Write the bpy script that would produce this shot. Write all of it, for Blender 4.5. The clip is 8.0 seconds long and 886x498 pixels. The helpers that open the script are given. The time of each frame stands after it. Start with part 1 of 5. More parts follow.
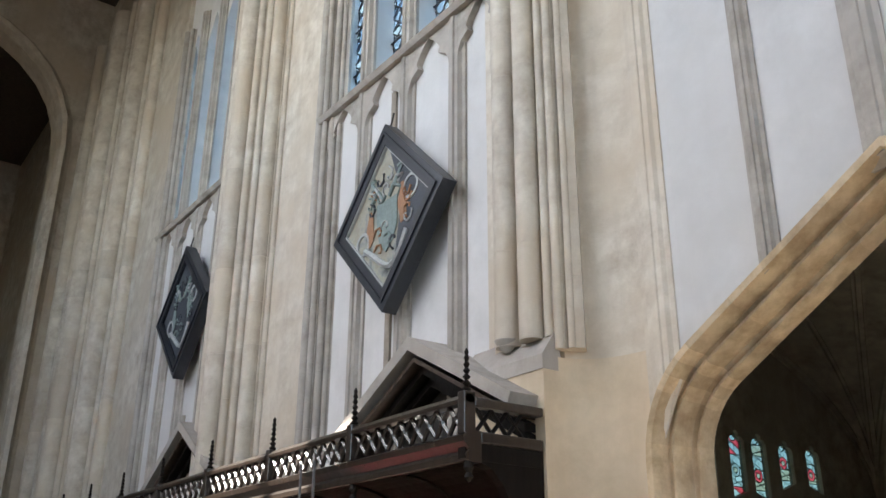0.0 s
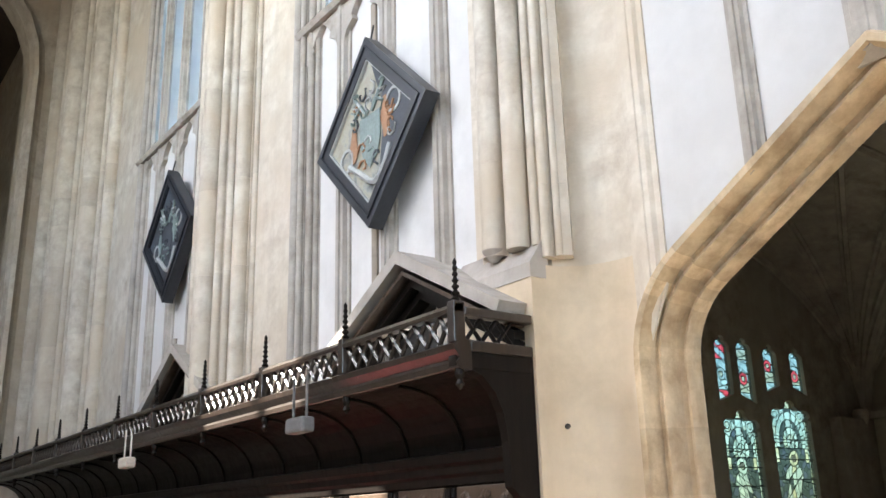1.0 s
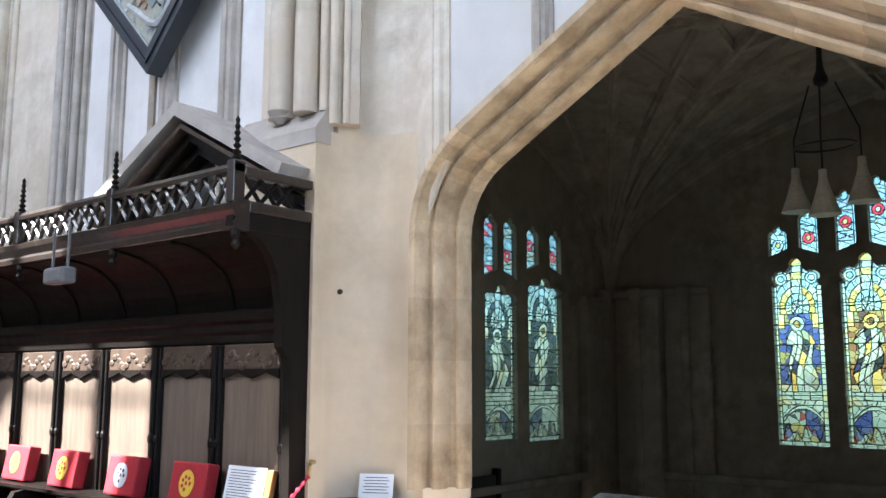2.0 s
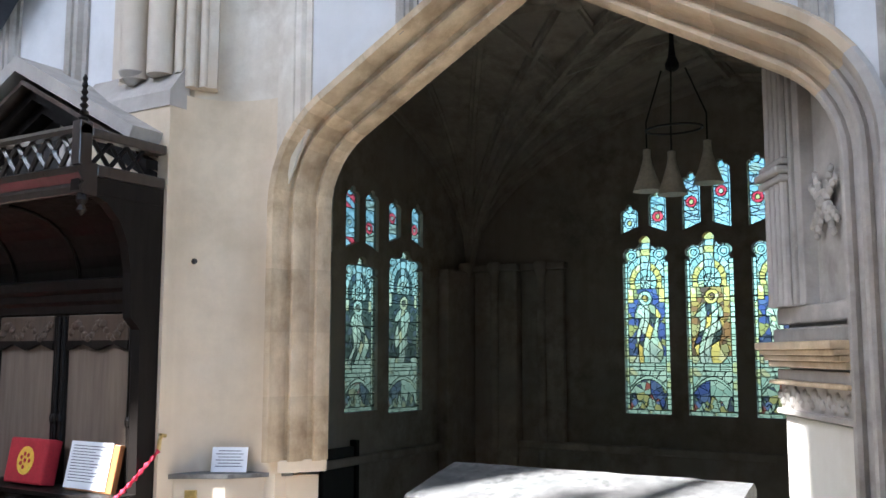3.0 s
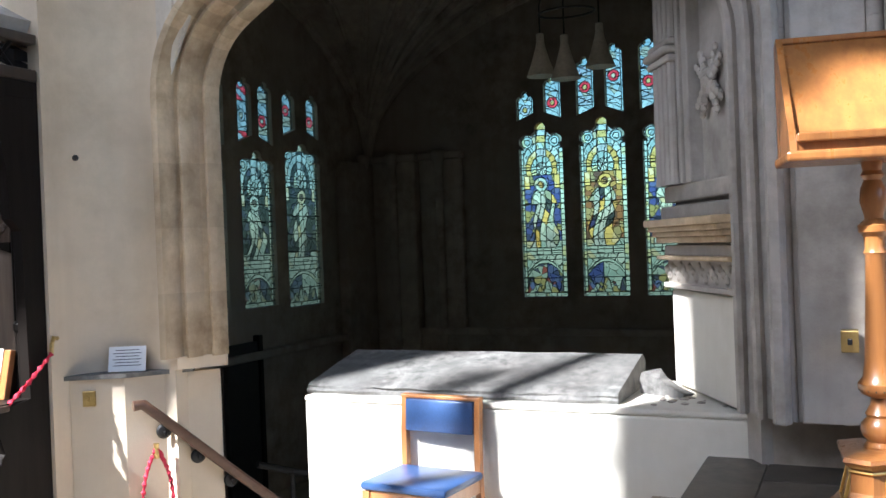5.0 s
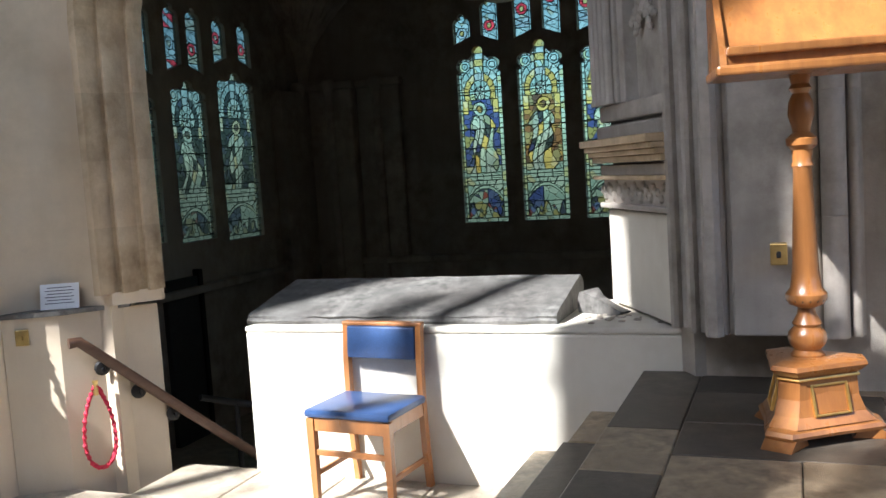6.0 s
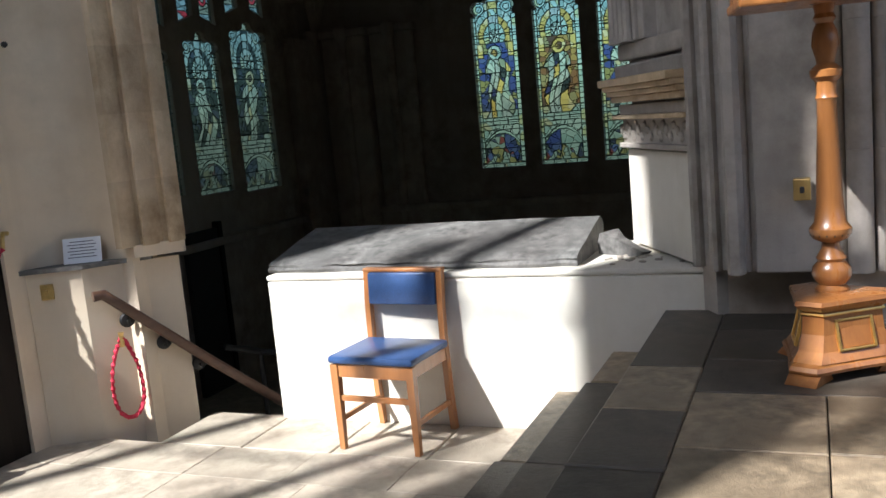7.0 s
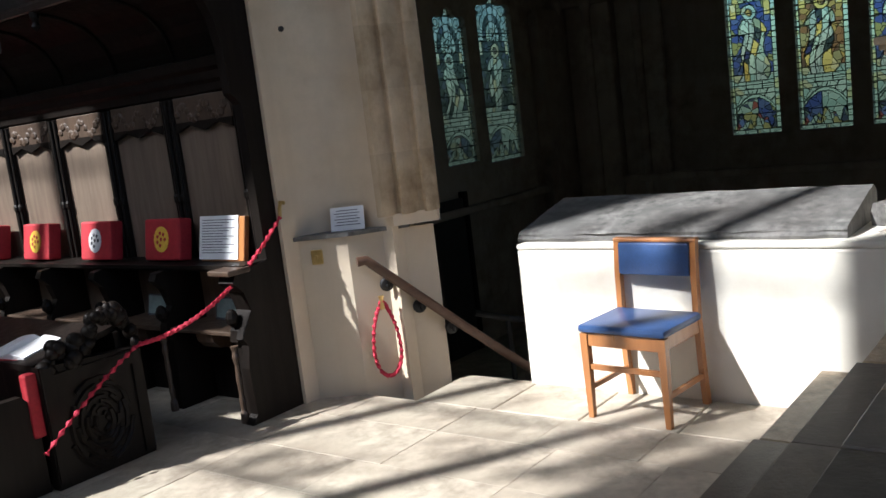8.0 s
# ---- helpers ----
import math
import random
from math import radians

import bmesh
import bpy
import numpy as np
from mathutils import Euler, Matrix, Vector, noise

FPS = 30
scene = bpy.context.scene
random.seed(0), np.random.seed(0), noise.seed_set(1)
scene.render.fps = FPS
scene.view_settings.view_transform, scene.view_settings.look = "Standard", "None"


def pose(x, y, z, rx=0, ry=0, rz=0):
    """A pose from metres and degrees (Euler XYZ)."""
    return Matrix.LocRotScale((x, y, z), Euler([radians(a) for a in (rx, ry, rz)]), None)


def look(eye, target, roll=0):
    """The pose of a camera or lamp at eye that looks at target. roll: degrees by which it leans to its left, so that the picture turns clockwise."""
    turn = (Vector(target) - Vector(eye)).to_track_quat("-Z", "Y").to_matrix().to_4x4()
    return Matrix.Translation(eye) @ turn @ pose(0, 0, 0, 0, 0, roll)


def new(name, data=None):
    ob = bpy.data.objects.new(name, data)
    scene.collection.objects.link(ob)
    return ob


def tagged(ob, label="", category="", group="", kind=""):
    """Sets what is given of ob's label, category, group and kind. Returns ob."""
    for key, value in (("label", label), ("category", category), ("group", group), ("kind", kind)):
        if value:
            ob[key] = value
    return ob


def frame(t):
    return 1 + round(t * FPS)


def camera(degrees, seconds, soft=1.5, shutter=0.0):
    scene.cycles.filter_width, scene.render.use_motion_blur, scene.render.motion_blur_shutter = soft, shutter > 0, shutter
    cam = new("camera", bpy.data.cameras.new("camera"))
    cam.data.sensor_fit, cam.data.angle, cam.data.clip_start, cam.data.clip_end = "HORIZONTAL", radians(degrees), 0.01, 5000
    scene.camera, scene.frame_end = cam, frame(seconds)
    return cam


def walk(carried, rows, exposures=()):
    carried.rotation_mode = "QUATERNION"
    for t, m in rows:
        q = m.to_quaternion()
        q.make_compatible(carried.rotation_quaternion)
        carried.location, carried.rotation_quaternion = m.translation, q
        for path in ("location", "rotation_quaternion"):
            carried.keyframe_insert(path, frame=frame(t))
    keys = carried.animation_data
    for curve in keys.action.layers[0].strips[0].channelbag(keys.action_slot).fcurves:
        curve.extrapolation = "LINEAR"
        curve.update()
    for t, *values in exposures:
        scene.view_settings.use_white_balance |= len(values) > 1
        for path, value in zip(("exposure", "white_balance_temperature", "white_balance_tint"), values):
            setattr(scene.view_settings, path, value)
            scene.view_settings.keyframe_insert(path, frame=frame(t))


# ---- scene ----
cam = camera(52.28, 8.0, soft=1.5, shutter=0.0)
PATH = [
    (0.0, 0.001, -3.303, 1.592, 111.96, -0.38, 54.41),
    (0.5, -0.012, -3.293, 1.566, 109.37, 0.36, 53.83),
    (1.0, -0.027, -3.288, 1.545, 106.96, 1.51, 54.11),
    (1.5, 0.003, -3.344, 1.525, 101.12, -0.03, 44.99),
    (2.0, -0.016, -3.315, 1.548, 98.28, -0.11, 39.52),
    (3.5, 0.003, -3.289, 1.540, 95.98, 0.10, 27.78),
    (4.0, 0.007, -3.282, 1.533, 94.53, 0.86, 26.87),
    (4.5, 0.007, -3.277, 1.524, 91.96, 1.47, 26.55),
    (5.8, 0.021, -3.244, 1.504, 86.09, 3.41, 21.27),
    (6.0, 0.025, -3.235, 1.499, 84.99, 3.67, 21.04),
    (6.5, 0.019, -3.219, 1.491, 82.72, 4.54, 20.91),
    (7.0, 0.014, -3.231, 1.484, 81.76, 5.18, 21.99),
    (7.5, -0.010, -3.258, 1.484, 80.99, 5.83, 27.42),
    (8.0, -0.033, -3.293, 1.490, 81.45, 6.80, 36.84),
]
EXPOSURES = [(0.0, 2.7, 6600, 10), (0.5, 3.2, 6600, 10), (1.0, 3.4, 6650, 10), (1.5, 3.6, 6400, 10), (2.0, 3.15, 5850, 10), (3.5, 2.88, 5650, 10), (4.5, 2.55, 5600, 10), (6.0, 1.85, 5900, 10), (8.0, 1.3, 5850, 10)]
walk(cam, [(t, pose(*p)) for t, *p in PATH], EXPOSURES)

# ---- light ----
SUN_WAY = Vector((0.385, 0.593, -0.707))
world = bpy.data.worlds.new("world")
scene.world = world
world.use_nodes = True
wn = world.node_tree
wbg = wn.nodes["Background"]
sky = wn.nodes.new("ShaderNodeTexSky")
sky.sky_type = "NISHITA"
sky.sun_disc = False
sky.sun_elevation = radians(45)
sky.sun_rotation = math.atan2(-SUN_WAY.x, -SUN_WAY.y)
wn.links.new(sky.outputs[0], wbg.inputs[0])
wbg.inputs[1].default_value = 0.15
sun = new("sun", bpy.data.lights.new("sun", "SUN"))
sun.data.energy = 5.0
sun.data.angle = radians(0.55)
sun.data.color = (1.0, 0.95, 0.88)
sun.matrix_world = look((-10, -20, 25), tuple(Vector((-10, -20, 25)) + SUN_WAY))


def window_light(name, m, w, h, power, colour):
    lamp = bpy.data.lights.new(name, "AREA")
    lamp.shape, lamp.size, lamp.size_y, lamp.energy, lamp.color = "RECTANGLE", w, h, power, colour
    ob = new(name, lamp)
    ob.matrix_world = m
    return ob


# sky light that comes in through the tall windows of the south side
for wx, power in ((-10.8, 3), (-7.2, 7), (-3.6, 27), (0.0, 38)):
    window_light("window_light", look((wx - 3.65, -6.9, 7.8), (wx - 2.2, 0, 0.4)), 2.2, 3.4, power, (0.90, 0.95, 1.0))
# added fill lamp in a made-up, unseen east window; brightens faces towards +x
window_light("window_light", look((5.9, -3.2, 5.2), (-4.0, -1.0, 1.5)), 5.0, 5.5, 14, (0.93, 0.96, 1.0))
# sky behind the clerestory of the north side
for wx, wz in ((-6.0, 8.0), (-10.7, 8.3)):
    window_light("window_light", look((wx, 0.70, wz), (wx, 0, wz)), 4.2, 4.8, 70, (0.72, 0.86, 1.0))
# bright sky behind the chapel's glass
window_light("window_light", look((-2.4, 7.6, 2.3), (-2.4, 0, 2.3)), 5.0, 4.0, 40, (1.0, 0.96, 0.88))
window_light("window_light", look((-6.05, 4.3, 2.3), (0, 4.3, 2.3)), 6.4, 4.4, 26, (0.98, 0.97, 0.90))


# ---- materials ----
class Nodes:
    def __init__(self, name):
        self.mat = bpy.data.materials.new(name)
        self.mat.use_nodes = True
        self.t = self.mat.node_tree
        self.bsdf = self.t.nodes["Principled BSDF"]
        self.out = self.t.nodes["Material Output"]

    def add(self, kind, **sets):
        n = self.t.nodes.new("ShaderNode" + kind)
        for k, v in sets.items():
            n.inputs[k.replace("_", " ")].default_value = v
        return n

    def link(self, a, b):
        self.t.links.new(a, b)

    def coords(self, scale=(1, 1, 1), obj=True):
        c = self.add("TexCoord")
        m = self.add("Mapping")
        m.inputs["Scale"].default_value = scale
        self.link(c.outputs["Object" if obj else "Generated"], m.inputs["Vector"])
        return m.outputs[0]

    def noise(self, vec, scale, detail=6, rough=0.6):
        n = self.add("TexNoise", Scale=scale, Detail=detail, Roughness=rough)
        self.link(vec, n.inputs["Vector"])
        return n.outputs["Fac"]

    def ramp(self, fac, stops):
        r = self.t.nodes.new("ShaderNodeValToRGB")
        e = r.color_ramp.elements
        while len(e) < len(stops):
            e.new(0.5)
        for el, (p, c) in zip(e, stops):
            el.position, el.color = p, (*c, 1)
        self.link(fac, r.inputs[0])
        return r.outputs[0]

    def mix(self, fac, a, b, blend="MIX"):
        m = self.t.nodes.new("ShaderNodeMix")
        m.data_type, m.blend_type = "RGBA", blend
        for sock, v in ((m.inputs[0], fac), (m.inputs[6], a), (m.inputs[7], b)):
            if isinstance(v, (int, float)):
                sock.default_value = v
            elif isinstance(v, tuple):
                sock.default_value = (*v, 1)
            else:
                self.link(v, sock)
        return m.outputs[2]

    def math(self, op, a, b=0.0):
        m = self.t.nodes.new("ShaderNodeMath")
        m.operation = op
        for sock, v in ((m.inputs[0], a), (m.inputs[1], b)):
            if isinstance(v, (int, float)):
                sock.default_value = v
            else:
                self.link(v, sock)
        return m.outputs[0]

    def bump(self, height, strength, dist):
        b = self.add("Bump", Strength=strength, Distance=dist)
        self.link(height, b.inputs["Height"])
        self.link(b.outputs[0], self.bsdf.inputs["Normal"])


def stone_mat(name, light, dark, stain, rough=0.85, scale=1.0, vary=0.12, bump=0.35):
    n = Nodes(name)
    v = n.coords()
    big = n.noise(v, 0.9 * scale, 5)
    mid = n.noise(v, 5.0 * scale, 8, 0.65)
    fine = n.noise(v, 60.0 * scale, 4, 0.7)
    streak = n.noise(n.coords((7 * scale, 7 * scale, 0.6 * scale)), 1.0, 5)
    col = n.ramp(mid, [(0.3, dark), (0.62, light)])
    col = n.mix(n.ramp(big, [(0.42, (0, 0, 0)), (0.66, (1, 1, 1))]), col, stain)
    col = n.mix(n.math("MULTIPLY", n.ramp(streak, [(0.5, (0, 0, 0)), (0.72, (1, 1, 1))]), 0.35), col, dark)
    info = n.add("ObjectInfo")
    r = n.math("MULTIPLY_ADD", info.outputs["Random"], vary * 2)
    r.node.inputs[2].default_value = 1 - vary
    hsv = n.add("HueSaturation")
    n.link(col, hsv.inputs["Color"])
    n.link(r, hsv.inputs["Value"])
    n.link(hsv.outputs[0], n.bsdf.inputs["Base Color"])
    n.bsdf.inputs["Roughness"].default_value = rough
    h = n.math("ADD", n.math("MULTIPLY", mid, 0.7), n.math("MULTIPLY", fine, 0.3))
    n.bump(h, bump, 0.012)
    return n.mat


def wood_mat(name, light, dark, rough=0.4, axis=2, scale=1.0, bump=0.15, coat=0.0):
    n = Nodes(name)
    s = [14 * scale] * 3
    s[axis] = 1.1 * scale
    v = n.coords(tuple(s))
    g = n.noise(v, 1.5, 8, 0.65)
    f = n.noise(v, 9.0, 4, 0.7)
    big = n.noise(n.coords(), 3.0, 4)
    col = n.ramp(g, [(0.3, dark), (0.68, light)])
    col = n.mix(n.math("MULTIPLY", f, 0.35), col, dark)
    col = n.mix(n.math("MULTIPLY", big, 0.3), col, light)
    n.link(col, n.bsdf.inputs["Base Color"])
    rr = n.ramp(g, [(0.2, (rough + 0.15,) * 3), (0.8, (rough - 0.08,) * 3)])
    n.link(rr, n.bsdf.inputs["Roughness"])
    n.bsdf.inputs["Coat Weight"].default_value = coat
    n.bsdf.inputs["Coat Roughness"].default_value = 0.25
    n.bump(n.math("ADD", g, f), bump, 0.004)
    return n.mat


def plain_mat(name, colour, rough=0.5, metal=0.0, grain=40.0, vary=0.25, bump=0.1):
    n = Nodes(name)
    v = n.coords()
    a = n.noise(v, grain, 5)
    b = n.noise(v, grain / 8, 4)
    f = n.math("ADD", n.math("MULTIPLY", a, 0.5), n.math("MULTIPLY", b, 0.5))
    lo = tuple(c * (1 - vary) for c in colour)
    hi = tuple(min(1, c * (1 + vary)) for c in colour)
    n.link(n.ramp(f, [(0.3, lo), (0.7, hi)]), n.bsdf.inputs["Base Color"])
    n.bsdf.inputs["Roughness"].default_value = rough
    n.bsdf.inputs["Metallic"].default_value = metal
    n.bump(a, bump, 0.003)
    return n.mat


def glass_mat(name, stops, cell, lead_w, base_mix=None, dirt=0.3, vertical=(1, 1, 1)):
    """Leaded glass: coloured see-through pieces between dark lead lines."""
    n = Nodes(name)
    v = n.coords(vertical)
    vor = n.add("TexVoronoi", Scale=cell)
    n.link(v, vor.inputs["Vector"])
    edge = n.t.nodes.new("ShaderNodeTexVoronoi")
    edge.feature = "DISTANCE_TO_EDGE"
    edge.inputs["Scale"].default_value = cell
    n.link(v, edge.inputs["Vector"])
    sep = n.add("SeparateColor")
    n.link(vor.outputs["Color"], sep.inputs[0])
    col = n.ramp(sep.outputs[0], stops)
    col.node.color_ramp.interpolation = "CONSTANT"
    tone = n.noise(n.coords(), 22, 5)
    col = n.mix(n.math("MULTIPLY", tone, dirt * 2), col, (0.03, 0.05, 0.05))
    lead = n.math("GREATER_THAN", edge.outputs[0], lead_w)
    tr = n.add("BsdfTransparent")
    n.link(col, tr.inputs[0])
    n.bsdf.inputs["Base Color"].default_value = (0.01, 0.01, 0.012, 1)
    n.bsdf.inputs["Roughness"].default_value = 0.5
    mixs = n.add("MixShader")
    n.link(lead, mixs.inputs[0])
    n.link(n.bsdf.outputs[0], mixs.inputs[1])
    n.link(tr.outputs[0], mixs.inputs[2])
    n.link(mixs.outputs[0], n.out.inputs[0])
    return n.mat


LIME = stone_mat("limestone", (0.66, 0.61, 0.53), (0.42, 0.36, 0.29), (0.54, 0.46, 0.36), vary=0.07, bump=0.5)
LIME_WARM = stone_mat("warm_limestone", (0.66, 0.52, 0.34), (0.30, 0.205, 0.115), (0.56, 0.45, 0.32), bump=0.9, vary=0.13)
LIME_GREY = stone_mat("grey_limestone", (0.49, 0.45, 0.40), (0.27, 0.24, 0.205), (0.40, 0.365, 0.33), vary=0.05, bump=0.5)
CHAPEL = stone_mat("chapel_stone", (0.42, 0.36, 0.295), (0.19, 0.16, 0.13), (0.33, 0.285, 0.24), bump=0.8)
PLASTER = stone_mat("white_plaster", (0.71, 0.70, 0.69), (0.58, 0.57, 0.56), (0.66, 0.645, 0.625), scale=0.6, bump=0.25)
CREAM = stone_mat("cream_limewash", (0.63, 0.52, 0.38), (0.49, 0.395, 0.28), (0.60, 0.52, 0.41), scale=0.7, bump=0.3)
WASH = stone_mat("limewashed_tomb", (0.74, 0.71, 0.64), (0.60, 0.56, 0.48), (0.70, 0.66, 0.58), scale=0.8, bump=0.3)
FLAG = stone_mat("flagstone", (0.50, 0.445, 0.36), (0.23, 0.195, 0.15), (0.38, 0.335, 0.265), rough=0.5, vary=0.11, bump=0.7, scale=1.8)
DAISFLAG = stone_mat("dais_flagstone", (0.47, 0.37, 0.245), (0.085, 0.068, 0.048), (0.28, 0.217, 0.145), rough=0.4, vary=0.3, bump=0.8, scale=2.6)
# same stone as the dais flags, darkened to stand for shade
SHADEFLAG = stone_mat("shaded_step_stone", (0.13, 0.108, 0.083), (0.03, 0.025, 0.02), (0.07, 0.058, 0.045), rough=0.45, vary=0.25, bump=0.6)
LEDGER = stone_mat("purbeck_slab", (0.21, 0.205, 0.195), (0.03, 0.03, 0.029), (0.10, 0.098, 0.094), rough=0.6, scale=3.0, bump=1.0)
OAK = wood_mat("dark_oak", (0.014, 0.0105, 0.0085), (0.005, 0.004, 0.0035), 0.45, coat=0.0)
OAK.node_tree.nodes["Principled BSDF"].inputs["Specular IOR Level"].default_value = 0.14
OAK_PANEL = wood_mat("oak_panel", (0.20, 0.155, 0.118), (0.09, 0.066, 0.05), 0.38)
OAK_GLOSS = wood_mat("polished_carved_oak", (0.045, 0.032, 0.025), (0.014, 0.010, 0.008), 0.3, coat=0.6)
OAK_MID = wood_mat("worn_oak", (0.095, 0.062, 0.042), (0.035, 0.023, 0.016), 0.42)
BEECH = wood_mat("varnished_beech", (0.46, 0.20, 0.065), (0.30, 0.115, 0.035), 0.3, coat=0.4)
LECTERN = wood_mat("varnished_lectern_oak", (0.42, 0.175, 0.05), (0.20, 0.075, 0.02), 0.28, coat=0.5)
RAILWOOD = wood_mat("rail_wood", (0.11, 0.06, 0.037), (0.05, 0.026, 0.017), 0.4, axis=1)
GILT = plain_mat("gilding", (0.75, 0.50, 0.16), 0.32, 0.9)
BRASS = plain_mat("brass", (0.55, 0.40, 0.16), 0.35, 0.9)
IRON = plain_mat("black_iron", (0.02, 0.02, 0.022), 0.5, 0.4)
BLUE = plain_mat("blue_leatherette", (0.035, 0.075, 0.19), 0.33, 0.0, 120, 0.2, 0.2)
RED = plain_mat("red_cushion", (0.36, 0.014, 0.024), 0.7, 0.0, 60)
ROPE = plain_mat("crimson_rope", (0.50, 0.025, 0.06), 0.75, 0.0, 150)
PAPER = plain_mat("paper", (0.80, 0.81, 0.83), 0.5, 0.0, 10, 0.05)
INK = plain_mat("ink", (0.12, 0.12, 0.14), 0.7)
BLACK = plain_mat("black_frame", (0.022, 0.026, 0.034), 0.35)
YELLOW = plain_mat("gold_thread", (0.70, 0.45, 0.05), 0.6)
WHITE = plain_mat("white_thread", (0.6, 0.6, 0.62), 0.7)
DARKGREY = plain_mat("dark_badge", (0.06, 0.06, 0.07), 0.7)
# grey copy of the white lamp colour, for the lamp that hangs in shade
LAMP_SHADED = plain_mat("shaded_lamp_housing", (0.16, 0.16, 0.165), 0.5)
LAMPGLASS = plain_mat("frosted_shade", (0.62, 0.58, 0.50), 0.5)
LEAD = plain_mat("lead", (0.05, 0.05, 0.055), 0.6, 0.3)
NEAR_BLACK = plain_mat("near_black", (0.03, 0.028, 0.026), 0.9)

# made-up patchy glazing of the unseen south windows: clear, with darker patches that dapple the sun
n = Nodes("old_window_glass")
v = n.coords((1.1, 1.0, 0.55))
a = n.noise(v, 1.6, 5, 0.62)
tr = n.add("BsdfTransparent")
n.link(n.ramp(a, [(0.33, (0.20, 0.20, 0.19)), (0.42, (0.88, 0.86, 0.85)), (0.55, (0.98, 0.98, 0.97))]), tr.inputs[0])
n.link(tr.outputs[0], n.out.inputs[0])
DAPPLEGLASS = n.mat


# ---- mesh helpers ----
def part(name, bm, mat, parent=None, label="", smooth=False):
    me = bpy.data.meshes.new(name)
    bmesh.ops.recalc_face_normals(bm, faces=bm.faces)
    bm.to_mesh(me)
    bm.free()
    me.materials.append(mat)
    if smooth:
        for p in me.polygons:
            p.use_smooth = True
    ob = new(name, me)
    if parent:
        ob.parent = parent
    if label:
        ob["label"] = label
    return ob


def piece(name, me, parent, m):
    ob = new(name, me)
    ob.parent = parent
    ob.matrix_basis = m
    return ob


def empty(name, x=0, y=0, z=0, rz=0):
    ob = new(name)
    ob.empty_display_size = 0.1
    ob.matrix_basis = pose(x, y, z, 0, 0, rz)
    return ob


def setting(name, bm, mat, label, category):
    return tagged(part(name, bm, mat), label, category, kind="structure")


def box(bm, x0, x1, y0, y1, z0, z1, bevel=0.0, m=None):
    c = [(x, y, z) for x in (x0, x1) for y in (y0, y1) for z in (z0, z1)]
    vs = [bm.verts.new(m @ Vector(p) if m else p) for p in c]
    fs = [bm.faces.new([vs[i] for i in q]) for q in ((0, 1, 3, 2), (4, 6, 7, 5), (0, 4, 5, 1), (2, 3, 7, 6), (0, 2, 6, 4), (1, 5, 7, 3))]
    if bevel:
        bmesh.ops.bevel(bm, geom=list({e for f in fs for e in f.edges}), offset=bevel, segments=2, affect="EDGES", profile=0.5)
    return bm


def boxm(*a, **k):
    return box(bmesh.new(), *a, **k)


def prism(bm, pts, axis, a, b, m=None):
    """Extrudes a polygon: axis x takes (y, z), y takes (x, z), z takes (x, y)."""
    def place(p, h):
        q = {"x": (h, p[0], p[1]), "y": (p[0], h, p[1]), "z": (p[0], p[1], h)}[axis]
        return m @ Vector(q) if m else q
    lo = [bm.verts.new(place(p, a)) for p in pts]
    hi = [bm.verts.new(place(p, b)) for p in pts]
    n = len(pts)
    bm.faces.new(lo)
    bm.faces.new(hi[::-1])
    for i in range(n):
        bm.faces.new((lo[i], hi[i], hi[(i + 1) % n], lo[(i + 1) % n]))
    return bm


def sweep(bm, rings, closed=True, caps=True):
    """Joins rings of points with quads."""
    vs = [[bm.verts.new(p) for p in r] for r in rings]
    n = len(rings[0])
    for a, b in zip(vs, vs[1:]):
        for i in range(n if closed else n - 1):
            bm.faces.new((a[i], a[(i + 1) % n], b[(i + 1) % n], b[i]))
    if caps and closed:
        bm.faces.new(vs[0][::-1])
        bm.faces.new(vs[-1])
    return bm


def lathe(bm, prof, cx=0, cy=0, seg=20, flute=0, depth=0.0):
    rings = []
    for r, z in prof:
        ring = []
        for i in range(seg):
            a = 2 * math.pi * i / seg
            rr = r * (1 - depth * (0.5 + 0.5 * math.cos(a * flute))) if flute else r
            ring.append((cx + rr * math.cos(a), cy + rr * math.sin(a), z))
        rings.append(ring)
    return sweep(bm, rings)


def tube(bm, pts, r, seg=8, twist=0.0, lobes=0):
    rings = []
    pts = [Vector(p) for p in pts]
    run = 0.0
    for i, p in enumerate(pts):
        d = (pts[min(i + 1, len(pts) - 1)] - pts[max(i - 1, 0)]).normalized()
        if i:
            run += (p - pts[i - 1]).length
        up = Vector((0, 0, 1)) if abs(d.z) < 0.9 else Vector((1, 0, 0))
        s = d.cross(up).normalized()
        t = s.cross(d)
        ring = []
        for k in range(seg):
            a = 2 * math.pi * k / seg + twist * run
            rr = r * (1 + 0.16 * math.cos(lobes * 2 * math.pi * k / seg)) if lobes else r
            ring.append(p + (s * math.cos(a) + t * math.sin(a)) * rr)
        rings.append(ring)
    return sweep(bm, rings)


def shade_smooth(ob, angle=40):
    for p in ob.data.polygons:
        p.use_smooth = True
    ob.data.set_sharp_from_angle(angle=radians(angle))
    return ob


def jitter(ob, amp, scale):
    for v in ob.data.vertices:
        v.co += noise.noise_vector(v.co * scale) * amp
    return ob


# ---- setting: floor and dais ----
FX0, FX1, FY0 = -25.0, 6.0, -7.0
bm = bmesh.new()
box(bm, FX0, FX1, FY0, 0.24, -0.30, -0.012)
box(bm, -2.66, FX1, 0.24, 0.72, -0.30, -0.012)
floor = setting("floor", bm, FLAG, "worn buff flagstone floor with thin joints", "floor")

